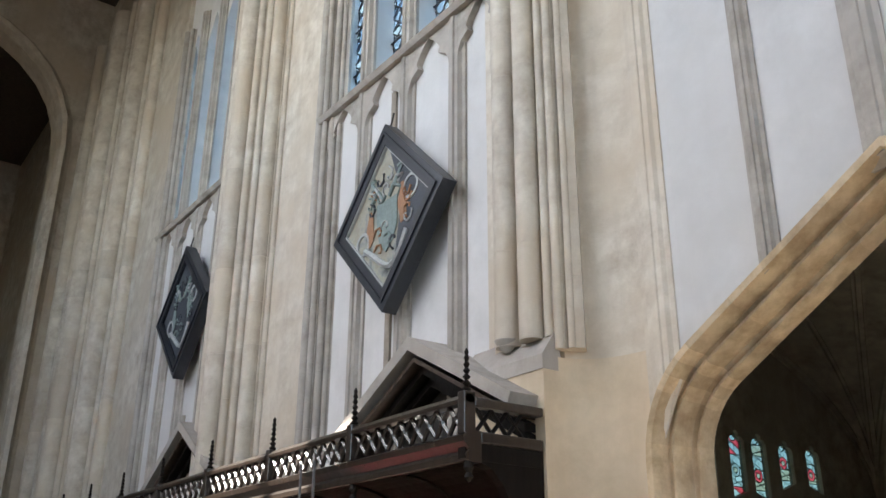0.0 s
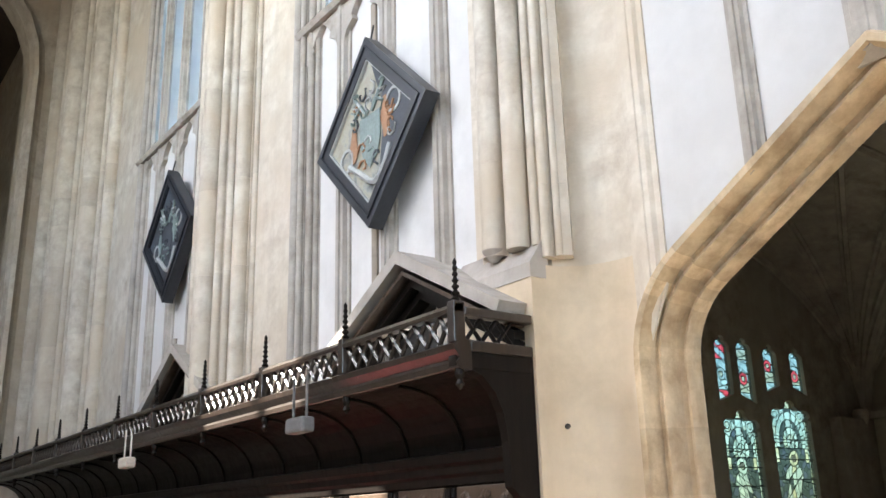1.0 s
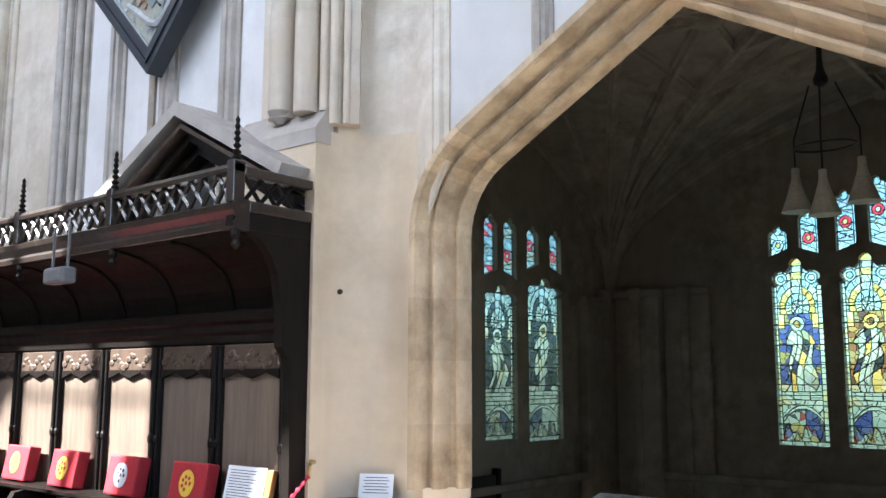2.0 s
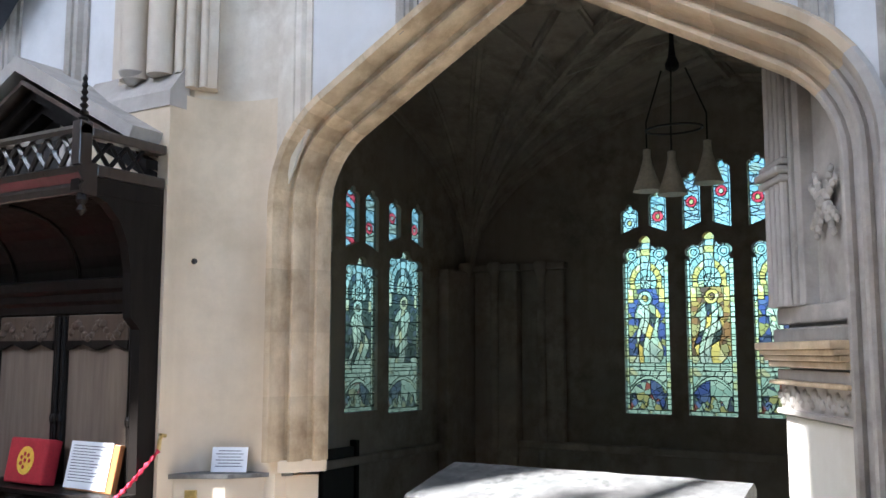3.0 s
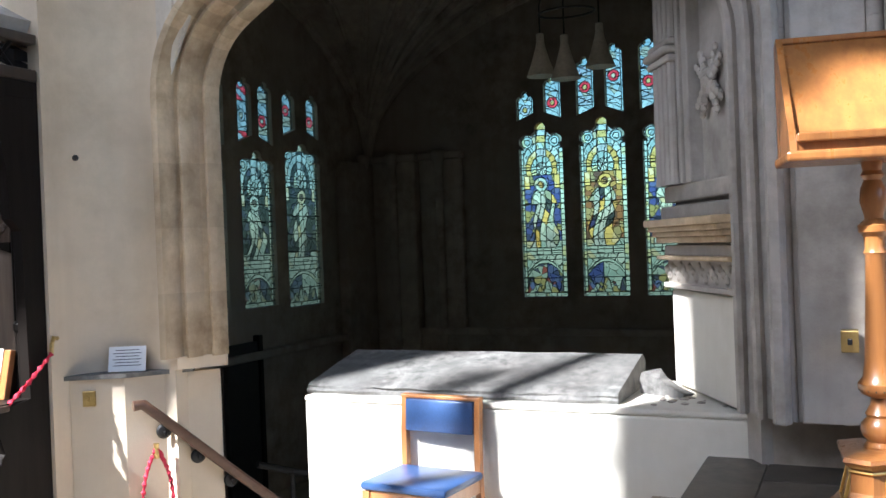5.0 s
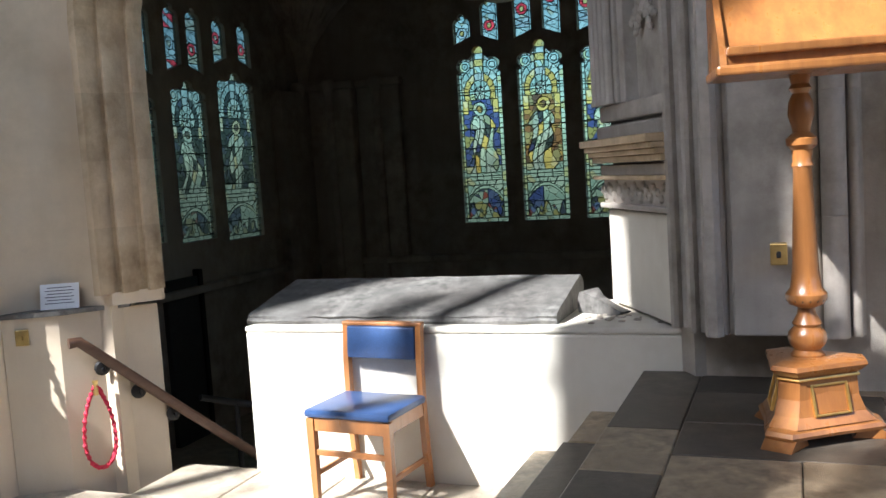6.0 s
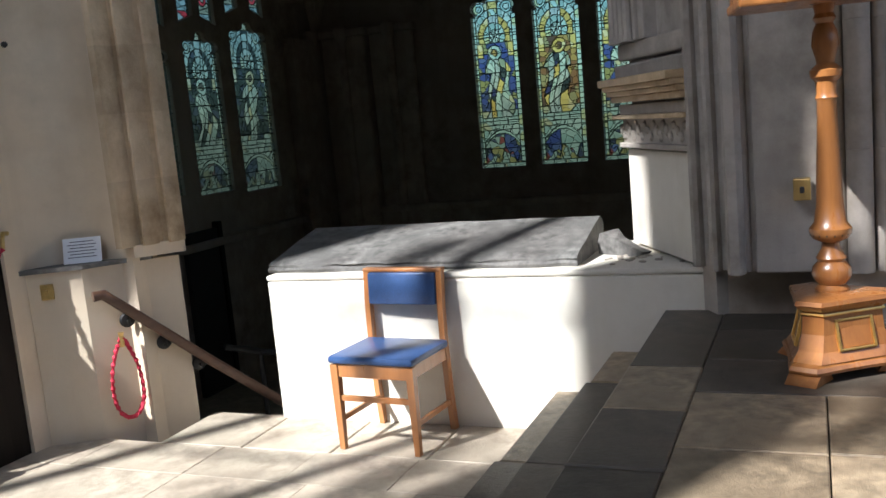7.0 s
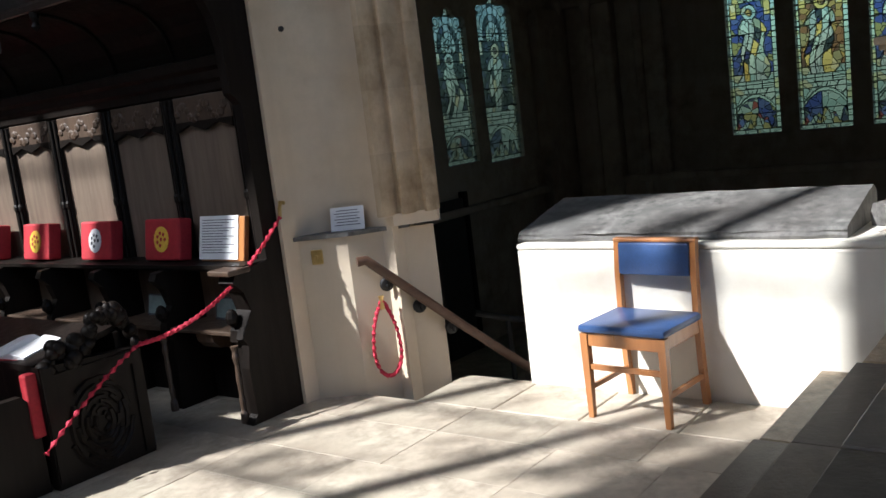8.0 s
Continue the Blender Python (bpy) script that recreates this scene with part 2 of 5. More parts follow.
# steps up to the dais: worn stone treads, shade put into their dark colour
STEPS = ((-1.12, 0.20), (-0.85, 0.39), (-0.59, 0.58))
steps = []
for i, (sx, sz) in enumerate(STEPS):
    x1 = STEPS[i + 1][0] + 0.02 if i < 2 else FX1
    steps.append(setting(f"step_{i + 1}", boxm(sx + 0.01, x1, FY0, 0.67, -0.2, sz - 0.055), SHADEFLAG, "worn stone step up to the dais, darkened for shade", "step"))

# ---- setting: north wall of the nave ----
AXC, AW, AZS, AR, AY = -1.757, 1.468, 2.325, 0.62, 0.40
TOP = 13.0


def arch(d, n=7):
    """Half-arch outline, offset inwards by d: from the left springing over the apex to the right springing."""
    w, r = AW - d, AR - d
    half = [(w - r + r * math.cos(a), AZS + r * math.sin(a)) for a in [radians(60) * i / n for i in range(n + 1)]]
    x, z = half[-1]
    half += [(x * (1 - k / 4), z + x * k / 4 * math.tan(radians(30))) for k in (1, 2, 3, 4)]
    left = [(AXC - x, z) for x, z in half]
    right = [(AXC + x, z) for x, z in half[-2::-1]]
    return left + right


pts = arch(0)
bm = prism(bmesh.new(), pts + [(AXC + AW, TOP), (AXC - AW, TOP)], "y", AY, 0.60)
setting("wall_north_over_arch", bm, PLASTER, "white plastered wall over the pointed chapel arch", "wall")

# pier with a canted cream face beside the arch
HOLLOW = [(-3.67 + 0.435 * (1 - math.cos(radians(a))) ** 1.15, AY * math.sin(radians(a)) ** 0.8) for a in range(0, 91, 6)]
PIER = HOLLOW + [(-3.235, 0.59), (-4.3, 0.59), (-4.3, 0.0)]
PIER_OB = setting("wall_north_pier", prism(bmesh.new(), PIER, "z", -1.2, 2.94), CREAM, "cream limewashed canted pier beside the arch", "wall")
PIER_UP = setting("wall_north_pier_upper", prism(bmesh.new(), [p for p in HOLLOW if p[1] >= 0.12] + [(-3.235, 0.59), (-4.3, 0.59), (-4.3, 0.12)], "z", 2.94, TOP), LIME, "plain pale stone pier above the arch springing", "wall")
shade_smooth(PIER_OB, 35)
shade_smooth(PIER_UP, 35)


def bay_wall(x0, x1, sill, top, lights):
    """One bay: wall below the sill, and a pierced wall above it."""
    bm = bmesh.new()
    box(bm, x0, x1, 0.12, 0.55, -0.2, sill)
    edges = [x0] + [v for l in lights for v in l] + [x1]
    for a, b in zip(edges[::2], edges[1::2]):
        box(bm, a, b, 0.12, 0.55, sill, top)
    for a, b in lights:
        c = (a + b) / 2
        prism(bm, [(a, top - 0.6), (c, top - 0.15), (b, top - 0.6), (b, top), (a, top)], "y", 0.12, 0.55)
    box(bm, x0, x1, 0.12, 0.55, top, TOP)
    return bm


# x of the first mullion, x of the end, spacing, height of the sill
BAYS = ((-6.63, -3.95, 0.67, 5.86), (-11.2, -8.52, 0.67, 6.2))
BAY_LIGHTS = [[(b[0] + b[2] * k + 0.07, b[0] + b[2] * (k + 1) - 0.07) for k in range(4)] for b in BAYS]
for i, (x0, x1, gap, SILLZ) in enumerate(BAYS):
    setting(f"wall_north_bay_{i + 1}", bay_wall(x0, x1 if i else -4.3, SILLZ, 9.4, [l for l in BAY_LIGHTS[i] if l[1] < (x1 if i else -4.35)]), PLASTER, "white plastered panels under a clerestory window", "wall")
setting("wall_north_strip_1", boxm(-8.52, -6.63, 0.06, 0.55, -0.2, TOP), LIME, "plain limestone wall beside the shafts", "wall")
setting("wall_north_strip_2", boxm(-16.3, -11.2, 0.06, 0.55, -0.2, TOP), LIME, "plain limestone wall beside the shafts", "wall")
setting("wall_north_far", boxm(FX0, -16.3, 0.12, 0.55, -0.2, TOP), LIME, "plain limestone wall beyond the crossing arch", "wall")
bm = boxm(AXC + AW, FX1, AY, 0.66, 0.79, TOP)
box(bm, 0.02, FX1, AY, 0.66, 0.3, 0.79)
setting("wall_north_east", bm, LIME_GREY, "grey limestone wall beside the arch", "wall")
# unseen end wall; its mullioned opening is made up to hold the fill lamp
bm = bmesh.new()
box(bm, FX1, FX1 + 0.5, FY0, 0.6, -0.2, 2.4)
box(bm, FX1, FX1 + 0.5, FY0, 0.6, 8.2, TOP)
box(bm, FX1, FX1 + 0.5, FY0, -5.8, 2.4, 8.2)
box(bm, FX1, FX1 + 0.5, -0.6, 0.6, 2.4, 8.2)
for k in range(1, 5):
    box(bm, FX1 + 0.15, FX1 + 0.35, -5.8 + 1.04 * k - 0.08, -5.8 + 1.04 * k + 0.08, 2.4, 8.2)
setting("wall_east", bm, LIME_GREY, "plain limestone end wall", "wall")
setting("wall_west", boxm(FX0 - 0.5, FX0, FY0, 0.6, -0.2, TOP), LIME, "plain limestone end wall", "wall")
setting("ceiling", boxm(FX0, FX1, FY0 - 0.5, 0.6, TOP, TOP + 0.3), OAK_MID, "dark timber nave ceiling", "ceiling")

# crossing arch at the far end of the nave
CA = [(-0.55 - 2.9 + 2.9 * math.copysign(abs(math.cos(a)) ** 1.0, math.cos(a)), 9.6 + 2.4 * math.sin(a) ** 0.9) for a in [math.pi * k / 16 for k in range(17)]]
for w, mat, x0, x1, name in ((0.0, LIME, -14.9, -14.4, "crossing_arch_wall"),):
    bm = prism(bmesh.new(), CA + [(-6.35, -0.2), (FY0, -0.2), (FY0, TOP), (0.1, TOP), (0.1, -0.2), (-0.55, -0.2)], "x", x0 - 1.9, x1 - 1.9)
    setting(name, bm, mat, "limestone wall with a tall dark crossing arch", "wall")
bm = bmesh.new()
sweep(bm, [[(x, y0 + dy * k, z0 + dz * k) for x, k in ((-16.32, 0.0), (-16.15, 0.05), (-16.1, 0.12), (-16.26, 0.2), (-16.32, 0.3))] for (y0, z0, dy, dz) in [(-0.55, 2.0 + 7.6 * j / 3, 1, 0) for j in range(3)] + [(y, z, math.cos(math.pi * k / 16), math.sin(math.pi * k / 16)) for k, (y, z) in enumerate(CA)]])
setting("crossing_arch_moulding", bm, LIME, "moulded stone rib of the crossing arch", "arch")

# unseen south wall with tall windows, openings shaped to place the sun patches
bm = bmesh.new()
OPEN = []
for k in range(-3, 3):
    a, b = -3.90 + 3.6 * k - 4.545, -1.46 + 3.6 * k - 4.545
    if a > -14.4 and b < FX1:
        OPEN.append((a, b))
WS, WP, WT = 6.3, 9.0, 11.9
box(bm, FX0, FX1, FY0 - 0.15, FY0, -0.2, WS)
box(bm, FX0, FX1, FY0 - 0.15, FY0, WT, TOP)
edges = [FX0] + [v for o in OPEN for v in o] + [FX1]
for a, b in zip(edges[::2], edges[1::2]):
    box(bm, a, b, FY0 - 0.15, FY0, WS, WT)
for a, b in OPEN:
    c, w = (a + b) / 2, (b - a) / 2
    for sg in (-1, 1):
        # lopsided heads, set by where sun should fall on stalls, pier and tomb
        z0, pw = ((11.2, 0.9) if -5 < a < -4 else (9.55, 2.0)) if sg < 0 else (10.9, 0.6)
        curve = [(c + sg * w * (1 - k / 8), z0 + (WT - z0) * (k / 8) ** pw) for k in range(9)]
        prism(bm, curve + [(c + sg * w, WT)], "y", FY0 - 0.15, FY0)
    # added block that trims sun through the far heads
    if a < -9:
        box(bm, a - 0.01, b + 0.01, FY0 - 0.145, FY0 - 0.005, 11.1, WT)
    if -9 < a < -8:
        # added sloping block in the lower corner keeps sun off the floor by the desk
        prism(bm, [(a - 0.01, WS - 0.05), (-7.32, WS - 0.05), (-7.48, 6.76), (-8.07, 7.66), (a - 0.01, 7.95)], "y", FY0 - 0.15, FY0 - 0.01)
    if -5 < a < -4:
        # added sloping block in the lower corner bounds the sun on the dais
        prism(bm, [(a - 0.01, WS - 0.05), (-4.02, WS - 0.05), (-4.20, 8.4), (-4.45, 8.65), (-4.45, 9.6), (-4.82, 9.75), (a - 0.01, 9.8)], "y", FY0 - 0.15, FY0 - 0.01)
        # added deep lintel over its upper lights keeps sun off the wall beside the lectern
        prism(bm, [(a - 0.01, 10.35), (c, 10.5), (b + 0.01, 10.2), (b + 0.01, WT), (a - 0.01, WT)], "y", FY0 - 0.145, FY0 - 0.005)
    for f in ((0.73,) if -5 < a < -4 else (0.27, 0.73)):
        m = a + (b - a) * f
        box(bm, m - 0.045, m + 0.045, FY0 - 0.13, FY0 - 0.03, WS, WT - 0.5)
    for z in (7.4, 8.6, 9.8):
        box(bm, a, b, FY0 - 0.1, FY0 - 0.07, z, z + 0.03)
setting("wall_south", bm, LIME, "unseen limestone south wall, its window openings shaped to place the sun patches", "wall")
for a, b in OPEN:
    c = (a + b) / 2
    # shifts the noise of one pane so that more sun reaches the dais
    o = 2.3 if -5 < a < -4 else 0.0
    ob = part("window_glass", prism(bmesh.new(), [(a - o, WS), (b - o, WS), (b - o, WT), (a - o, WT)], "y", FY0 - 0.14, FY0 - 0.135), DAPPLEGLASS)
    ob.location.x = o
    tagged(ob, "added patchy pane that dapples the sun in an unseen south window", "glass", kind="structure")

# ---- setting: chapel beyond the arch ----
CX0, CX1, CY0, CY1, CZ = -5.46, 1.05, 0.60, 6.47, -0.95
setting("chapel_floor", boxm(CX0, CX1, 0.3, CY1, CZ - 0.2, CZ), FLAG, "dim stone floor of the sunken chapel", "floor")


def trefoil(a, b, spring, top):
    """Left half of a cusped head: from the jamb over a side foil to the crown."""
    c, w = (a + b) / 2, (b - a) / 2
    h = top - spring
    side = [(a + w * 0.34 - w * 0.34 * math.cos(radians(t)), spring + h * 0.28 + h * 0.28 * math.sin(radians(t))) for t in (-60, -20, 20, 60, 100, 130)]
    crown = [(c - w * 0.26 * math.cos(radians(t)), top - h * 0.24 + h * 0.24 * math.sin(radians(t))) for t in (-20, 20, 60, 90)]
    return [(a, spring)] + side + crown


def pointed(a, b, spring, top):
    c = (a + b) / 2
    w = c - a
    return [(a, spring), (a + w * 0.25, spring + (top - spring) * 0.35), (c - w * 0.35, spring + (top - spring) * 0.45), (c - w * 0.35, top - 0.02), (c, top)]


def pierce(put, u0, u1, z0, z1, holes):
    """A slab from u0 to u1 and z0 to z1 with lights (a, b, foot at a, foot at b, spring, top, head) cut through it."""
    u = u0
    for a, b, fa, fb, spring, top, head in sorted(holes):
        put([(u, z0), (a, z0), (a, z1), (u, z1)])
        c = (a + b) / 2
        put([(a, z0), (b, z0), (b, fb), (a, fa)])
        left = head(a, b, spring, top)
        put(left + [(c, z1), (a, z1)])
        put([(a + b - x, z) for x, z in left] + [(c, z1), (b, z1)])
        u = b
    put([(u, z0), (u1, z0), (u1, z1), (u, z1)])


# each cell: its ends, the height at which the tracery begins, the light, and the tracery lights over it
NORTH, WEST = [], []
TOPS = (3.22, 3.37, 3.53, 3.64, 3.66)
for i in range(5):
    c = -3.215 + i * 0.705
    t0, t1 = TOPS[min(2 * i, 9 - 2 * i)], TOPS[min(2 * i + 1, 8 - 2 * i)]
    NORTH.append((c - 0.3525, c + 0.3525, 2.86, (c - 0.258, c + 0.258, 0.88, 0.88, 2.56, 2.85, trefoil), [
        (c - 0.27, c - 0.07, 2.885, 2.96, t0 - 0.10, t0, pointed), (c + 0.055, c + 0.255, 2.96, 2.885, t1 - 0.10, t1, pointed)]))
for c, w, foot, top, tr in ((2.66, 0.27, 1.02, 2.30, (2.48, 3.17)), (3.44, 0.275, 0.985, 2.42, (2.54, 3.20)), (4.225, 0.28, 0.955, 2.53, (2.60, 3.25)), (5.05, 0.335, 0.91, 2.665, (2.73, 3.225))):
    WEST.append((c - 0.39, c + 0.415, top + 0.01, (c - w, c + w, foot, foot, top - 0.20, top, trefoil), [
        (c - w - 0.01, c - w + 0.22, tr[0], tr[0] + 0.08, tr[1] - 0.10, tr[1], pointed), (c + w - 0.23, c + w + 0.005, tr[0] + 0.08, tr[0], tr[1] - 0.10, tr[1], pointed)]))


def window_wall(name, u0, u1, cells, axis, d0, d1):
    bm = bmesh.new()
    put = lambda p: prism(bm, p, axis, d0, d1)
    put([(u0, CZ), (cells[0][0], CZ), (cells[0][0], 5.6), (u0, 5.6)])
    put([(cells[-1][1], CZ), (u1, CZ), (u1, 5.6), (cells[-1][1], 5.6)])
    for (a, b, split, light, heads), nxt in zip(cells, cells[1:] + [None]):
        b = nxt[0] if nxt else b
        pierce(put, a, b, CZ, split, [light])
        pierce(put, a, b, split, 5.6, heads)
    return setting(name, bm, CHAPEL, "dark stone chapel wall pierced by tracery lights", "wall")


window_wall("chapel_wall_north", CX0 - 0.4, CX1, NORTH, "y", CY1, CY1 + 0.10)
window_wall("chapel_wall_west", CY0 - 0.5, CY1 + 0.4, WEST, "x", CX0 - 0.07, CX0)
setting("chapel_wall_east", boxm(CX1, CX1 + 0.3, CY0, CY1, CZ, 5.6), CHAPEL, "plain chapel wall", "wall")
bm = bmesh.new()
box(bm, CX0, -3.24, 0.59, 0.62, CZ, 5.6)
box(bm, -0.33, CX1, 0.59, 0.62, CZ, 5.6)
box(bm, -3.24, -0.33, 0.59, 0.62, 3.5, 5.6)
setting("chapel_wall_south", bm, CHAPEL, "inner face of the chapel wall beside the arch", "wall")

# vault: two pointed barrels that cross, with ribs
VZ, VH = 2.55, 2.0


def barrel(s):
    s = min(abs(s), 1.0)
    return VZ + VH * (0.72 * (1 - s ** 2.4) ** 0.5 + 0.28 * (1 - s))


def vault(x, y):
    return max(barrel((x - (CX0 + CX1) / 2) / ((CX1 - CX0) / 2)), barrel((y - (CY0 + CY1) / 2) / ((CY1 - CY0) / 2)))


bm = bmesh.new()
NX, NY = 44, 36
grid = [[bm.verts.new((CX0 + (CX1 - CX0) * i / NX, CY0 + (CY1 - CY0) * j / NY, vault(CX0 + (CX1 - CX0) * i / NX, CY0 + (CY1 - CY0) * j / NY))) for j in range(NY + 1)] for i in range(NX + 1)]
for i in range(NX):
    for j in range(NY):
        bm.faces.new((grid[i][j], grid[i][j + 1], grid[i + 1][j + 1], grid[i + 1][j]))
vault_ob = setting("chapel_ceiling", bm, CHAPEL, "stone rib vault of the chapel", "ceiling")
setting("chapel_roof", boxm(CX0 - 0.4, CX1 + 0.3, CY0, CY1 + 0.4, 5.6, 5.8), CHAPEL, "plain slab that closes the chapel above its vault", "roof")
bm = bmesh.new()
MX, MY = (CX0 + CX1) / 2, (CY0 + CY1) / 2
def rib(bm, ax, ay, bx, by, r=0.06, n=16):
    """A moulded rib under the vault: a deep keel between two shallow rolls."""
    d = Vector((bx - ax, by - ay, 0)).normalized()
    side = Vector((-d.y, d.x, 0))
    rings = []
    for k in range(n + 1):
        x, y = ax + (bx - ax) * k / n, ay + (by - ay) * k / n
        p = Vector((x, y, vault(x, y) + 0.01))
        rings.append([p + side * (r * u) + Vector((0, 0, r * w)) for u, w in ((-1.1, 0.3), (-1.0, -0.7), (-0.55, -0.8), (-0.4, -1.7), (0.4, -1.7), (0.55, -0.8), (1.0, -0.7), (1.1, 0.3))])
    sweep(bm, rings)


for cx, cy in ((CX0, CY1), (CX1, CY1), (CX0, CY0), (CX1, CY0)):
    for f in (0.0, 0.28, 0.55, 0.8, 1.0):
        for tx, ty in ({(MX, cy + (MY - cy) * f), (cx + (MX - cx) * f, MY)}):
            rib(bm, cx, cy, tx, ty, 0.055)
    # short ribs between the long ones, in a star round the crown
    for f, g in ((0.55, 0.62), (0.8, 0.80)):
        px, py = cx + (MX - cx) * g, cy + (MY - cy) * g
        rib(bm, px, py, MX, cy + (MY - cy) * f, 0.045, 6)
        rib(bm, px, py, cx + (MX - cx) * f, MY, 0.045, 6)
rib(bm, CX0, MY, CX1, MY, 0.06, 30)
rib(bm, MX, CY0, MX, CY1, 0.06, 30)
for f in (0.0, 0.55, 0.8, 1.0):
    for sx in (-1, 1):
        for px, py in ((MX + sx * (1 - f) * (CX1 - CX0) / 2, MY), (MX, MY + sx * (1 - f) * (CY1 - CY0) / 2)):
            bmesh.ops.create_icosphere(bm, subdivisions=2, radius=0.13, matrix=Matrix.Translation((px, py, vault(px, py) - 0.07)) @ Matrix.Diagonal((1, 1, 0.6, 1)))
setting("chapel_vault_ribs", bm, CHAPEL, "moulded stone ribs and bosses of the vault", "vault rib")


# ---- stained glass ----
def glass_set(k, grey):
    """The colours of one window; k dims it and grey draws it towards a cold grey green."""
    def c(r, g, b):
        m = (0.55 * r + 0.65 * g + 0.45 * b) / 1.65
        return tuple(k * (v + (m * t - v) * grey) for v, t in zip((r, g, b), (0.74, 1.08, 1.02)))
    tag = "_dim" if grey else ""
    return {
        "pale": glass_mat("pale_green_glass" + tag, [(0.0, c(0.50, 0.74, 0.64)), (0.35, c(0.38, 0.62, 0.54)), (0.6, c(0.60, 0.84, 0.72)), (0.85, c(0.60, 0.66, 0.40))], 11, 0.02, dirt=0.3),
        "robe": glass_mat("robe_glass" + tag, [(0.0, c(0.62, 0.80, 0.72)), (0.4, c(0.50, 0.68, 0.62)), (0.7, c(0.40, 0.52, 0.34)), (0.86, c(0.70, 0.84, 0.78))], 9, 0.018, dirt=0.45, vertical=(1.6, 1.6, 0.7)),
        "edge": glass_mat("border_glass" + tag, [(0.0, c(0.52, 0.80, 0.68)), (0.5, c(0.60, 0.74, 0.40)), (0.75, c(0.40, 0.66, 0.58))], 9, 0.01, dirt=0.25),
        "gold": glass_mat("gold_glass" + tag, [(0.0, c(0.70, 0.62, 0.18)), (0.5, c(0.62, 0.50, 0.12)), (0.8, c(0.76, 0.74, 0.40))], 12, 0.015, dirt=0.2),
        "blue": glass_mat("blue_glass" + tag, [(0.0, c(0.05, 0.08, 0.34)), (0.4, c(0.10, 0.15, 0.36)), (0.65, c(0.04, 0.06, 0.18)), (0.82, c(0.30, 0.34, 0.12))], 15, 0.03),
        "amber": glass_mat("amber_glass" + tag, [(0.0, c(0.26, 0.13, 0.04)), (0.35, c(0.46, 0.34, 0.08)), (0.6, c(0.12, 0.06, 0.03)), (0.82, c(0.36, 0.36, 0.16))], 15, 0.03),
        "dark": glass_mat("dark_glass" + tag, [(0.0, c(0.015, 0.02, 0.025)), (0.4, c(0.03, 0.04, 0.05)), (0.65, c(0.03, 0.03, 0.16)), (0.84, c(0.07, 0.10, 0.10))], 15, 0.03),
        "mixed": glass_mat("mixed_glass" + tag, [(0.0, c(0.42, 0.62, 0.52)), (0.22, c(0.05, 0.06, 0.12)), (0.42, c(0.44, 0.44, 0.16)), (0.56, c(0.34, 0.08, 0.06)), (0.66, c(0.14, 0.22, 0.50)), (0.8, c(0.16, 0.24, 0.20))], 15, 0.03),
        "red": glass_mat("red_glass" + tag, [(0.0, (0.9 * k, 0.04 * k, 0.06 * k)), (0.7, (1.1 * k, 0.08 * k, 0.10 * k))], 12, 0.02, dirt=0.2),
    }


GLASS = glass_set(0.37, 0.0)
GLASS_WEST = glass_set(0.21, 0.6)
CLEAR = glass_mat("leaded_clear_glass", [(0.0, (0.62, 0.72, 0.80)), (0.4, (0.80, 0.88, 0.92)), (0.75, (0.50, 0.62, 0.74))], 7, 0.04)
CELL = 0.0095


def glaze(ob, u0, u1, z0, z1, what, colours):
    """Fills a light with small quarries sorted by what(u, z); where two kinds meet runs a lead."""
    nu, nz = max(2, round((u1 - u0) / CELL)), max(2, round((z1 - z0) / CELL))
    du, dz = (u1 - u0) / nu, (z1 - z0) / nz
    kind = [[what(u0 + (i + 0.5) * du, z0 + (j + 0.5) * dz) for j in range(nz + 1)] for i in range(nu + 1)]
    sheets = {}
    for i in range(nu):
        for j in range(nz):
            k = kind[i][j]
            lead = k != kind[i + 1][j] or k != kind[i][j + 1]
            sheets.setdefault("lead" if lead else k.split("/")[0], []).append((u0 + i * du, z0 + j * dz))
    for k, cells in sheets.items():
        v, f = [], []
        for u, z in cells:
            n = len(v)
            v += [(u, 0, z), (u + du, 0, z), (u + du, 0, z + dz), (u, 0, z + dz)]
            f.append((n, n + 1, n + 2, n + 3))
        me = bpy.data.meshes.new(k)
        me.from_pydata(v, [], f)
        me.materials.append(LEAD if k == "lead" else colours[k])
        o = new({"lead": "leading"}.get(k, k + "_glass"), me)
        o.parent = ob
        tagged(o, kind="stuff")


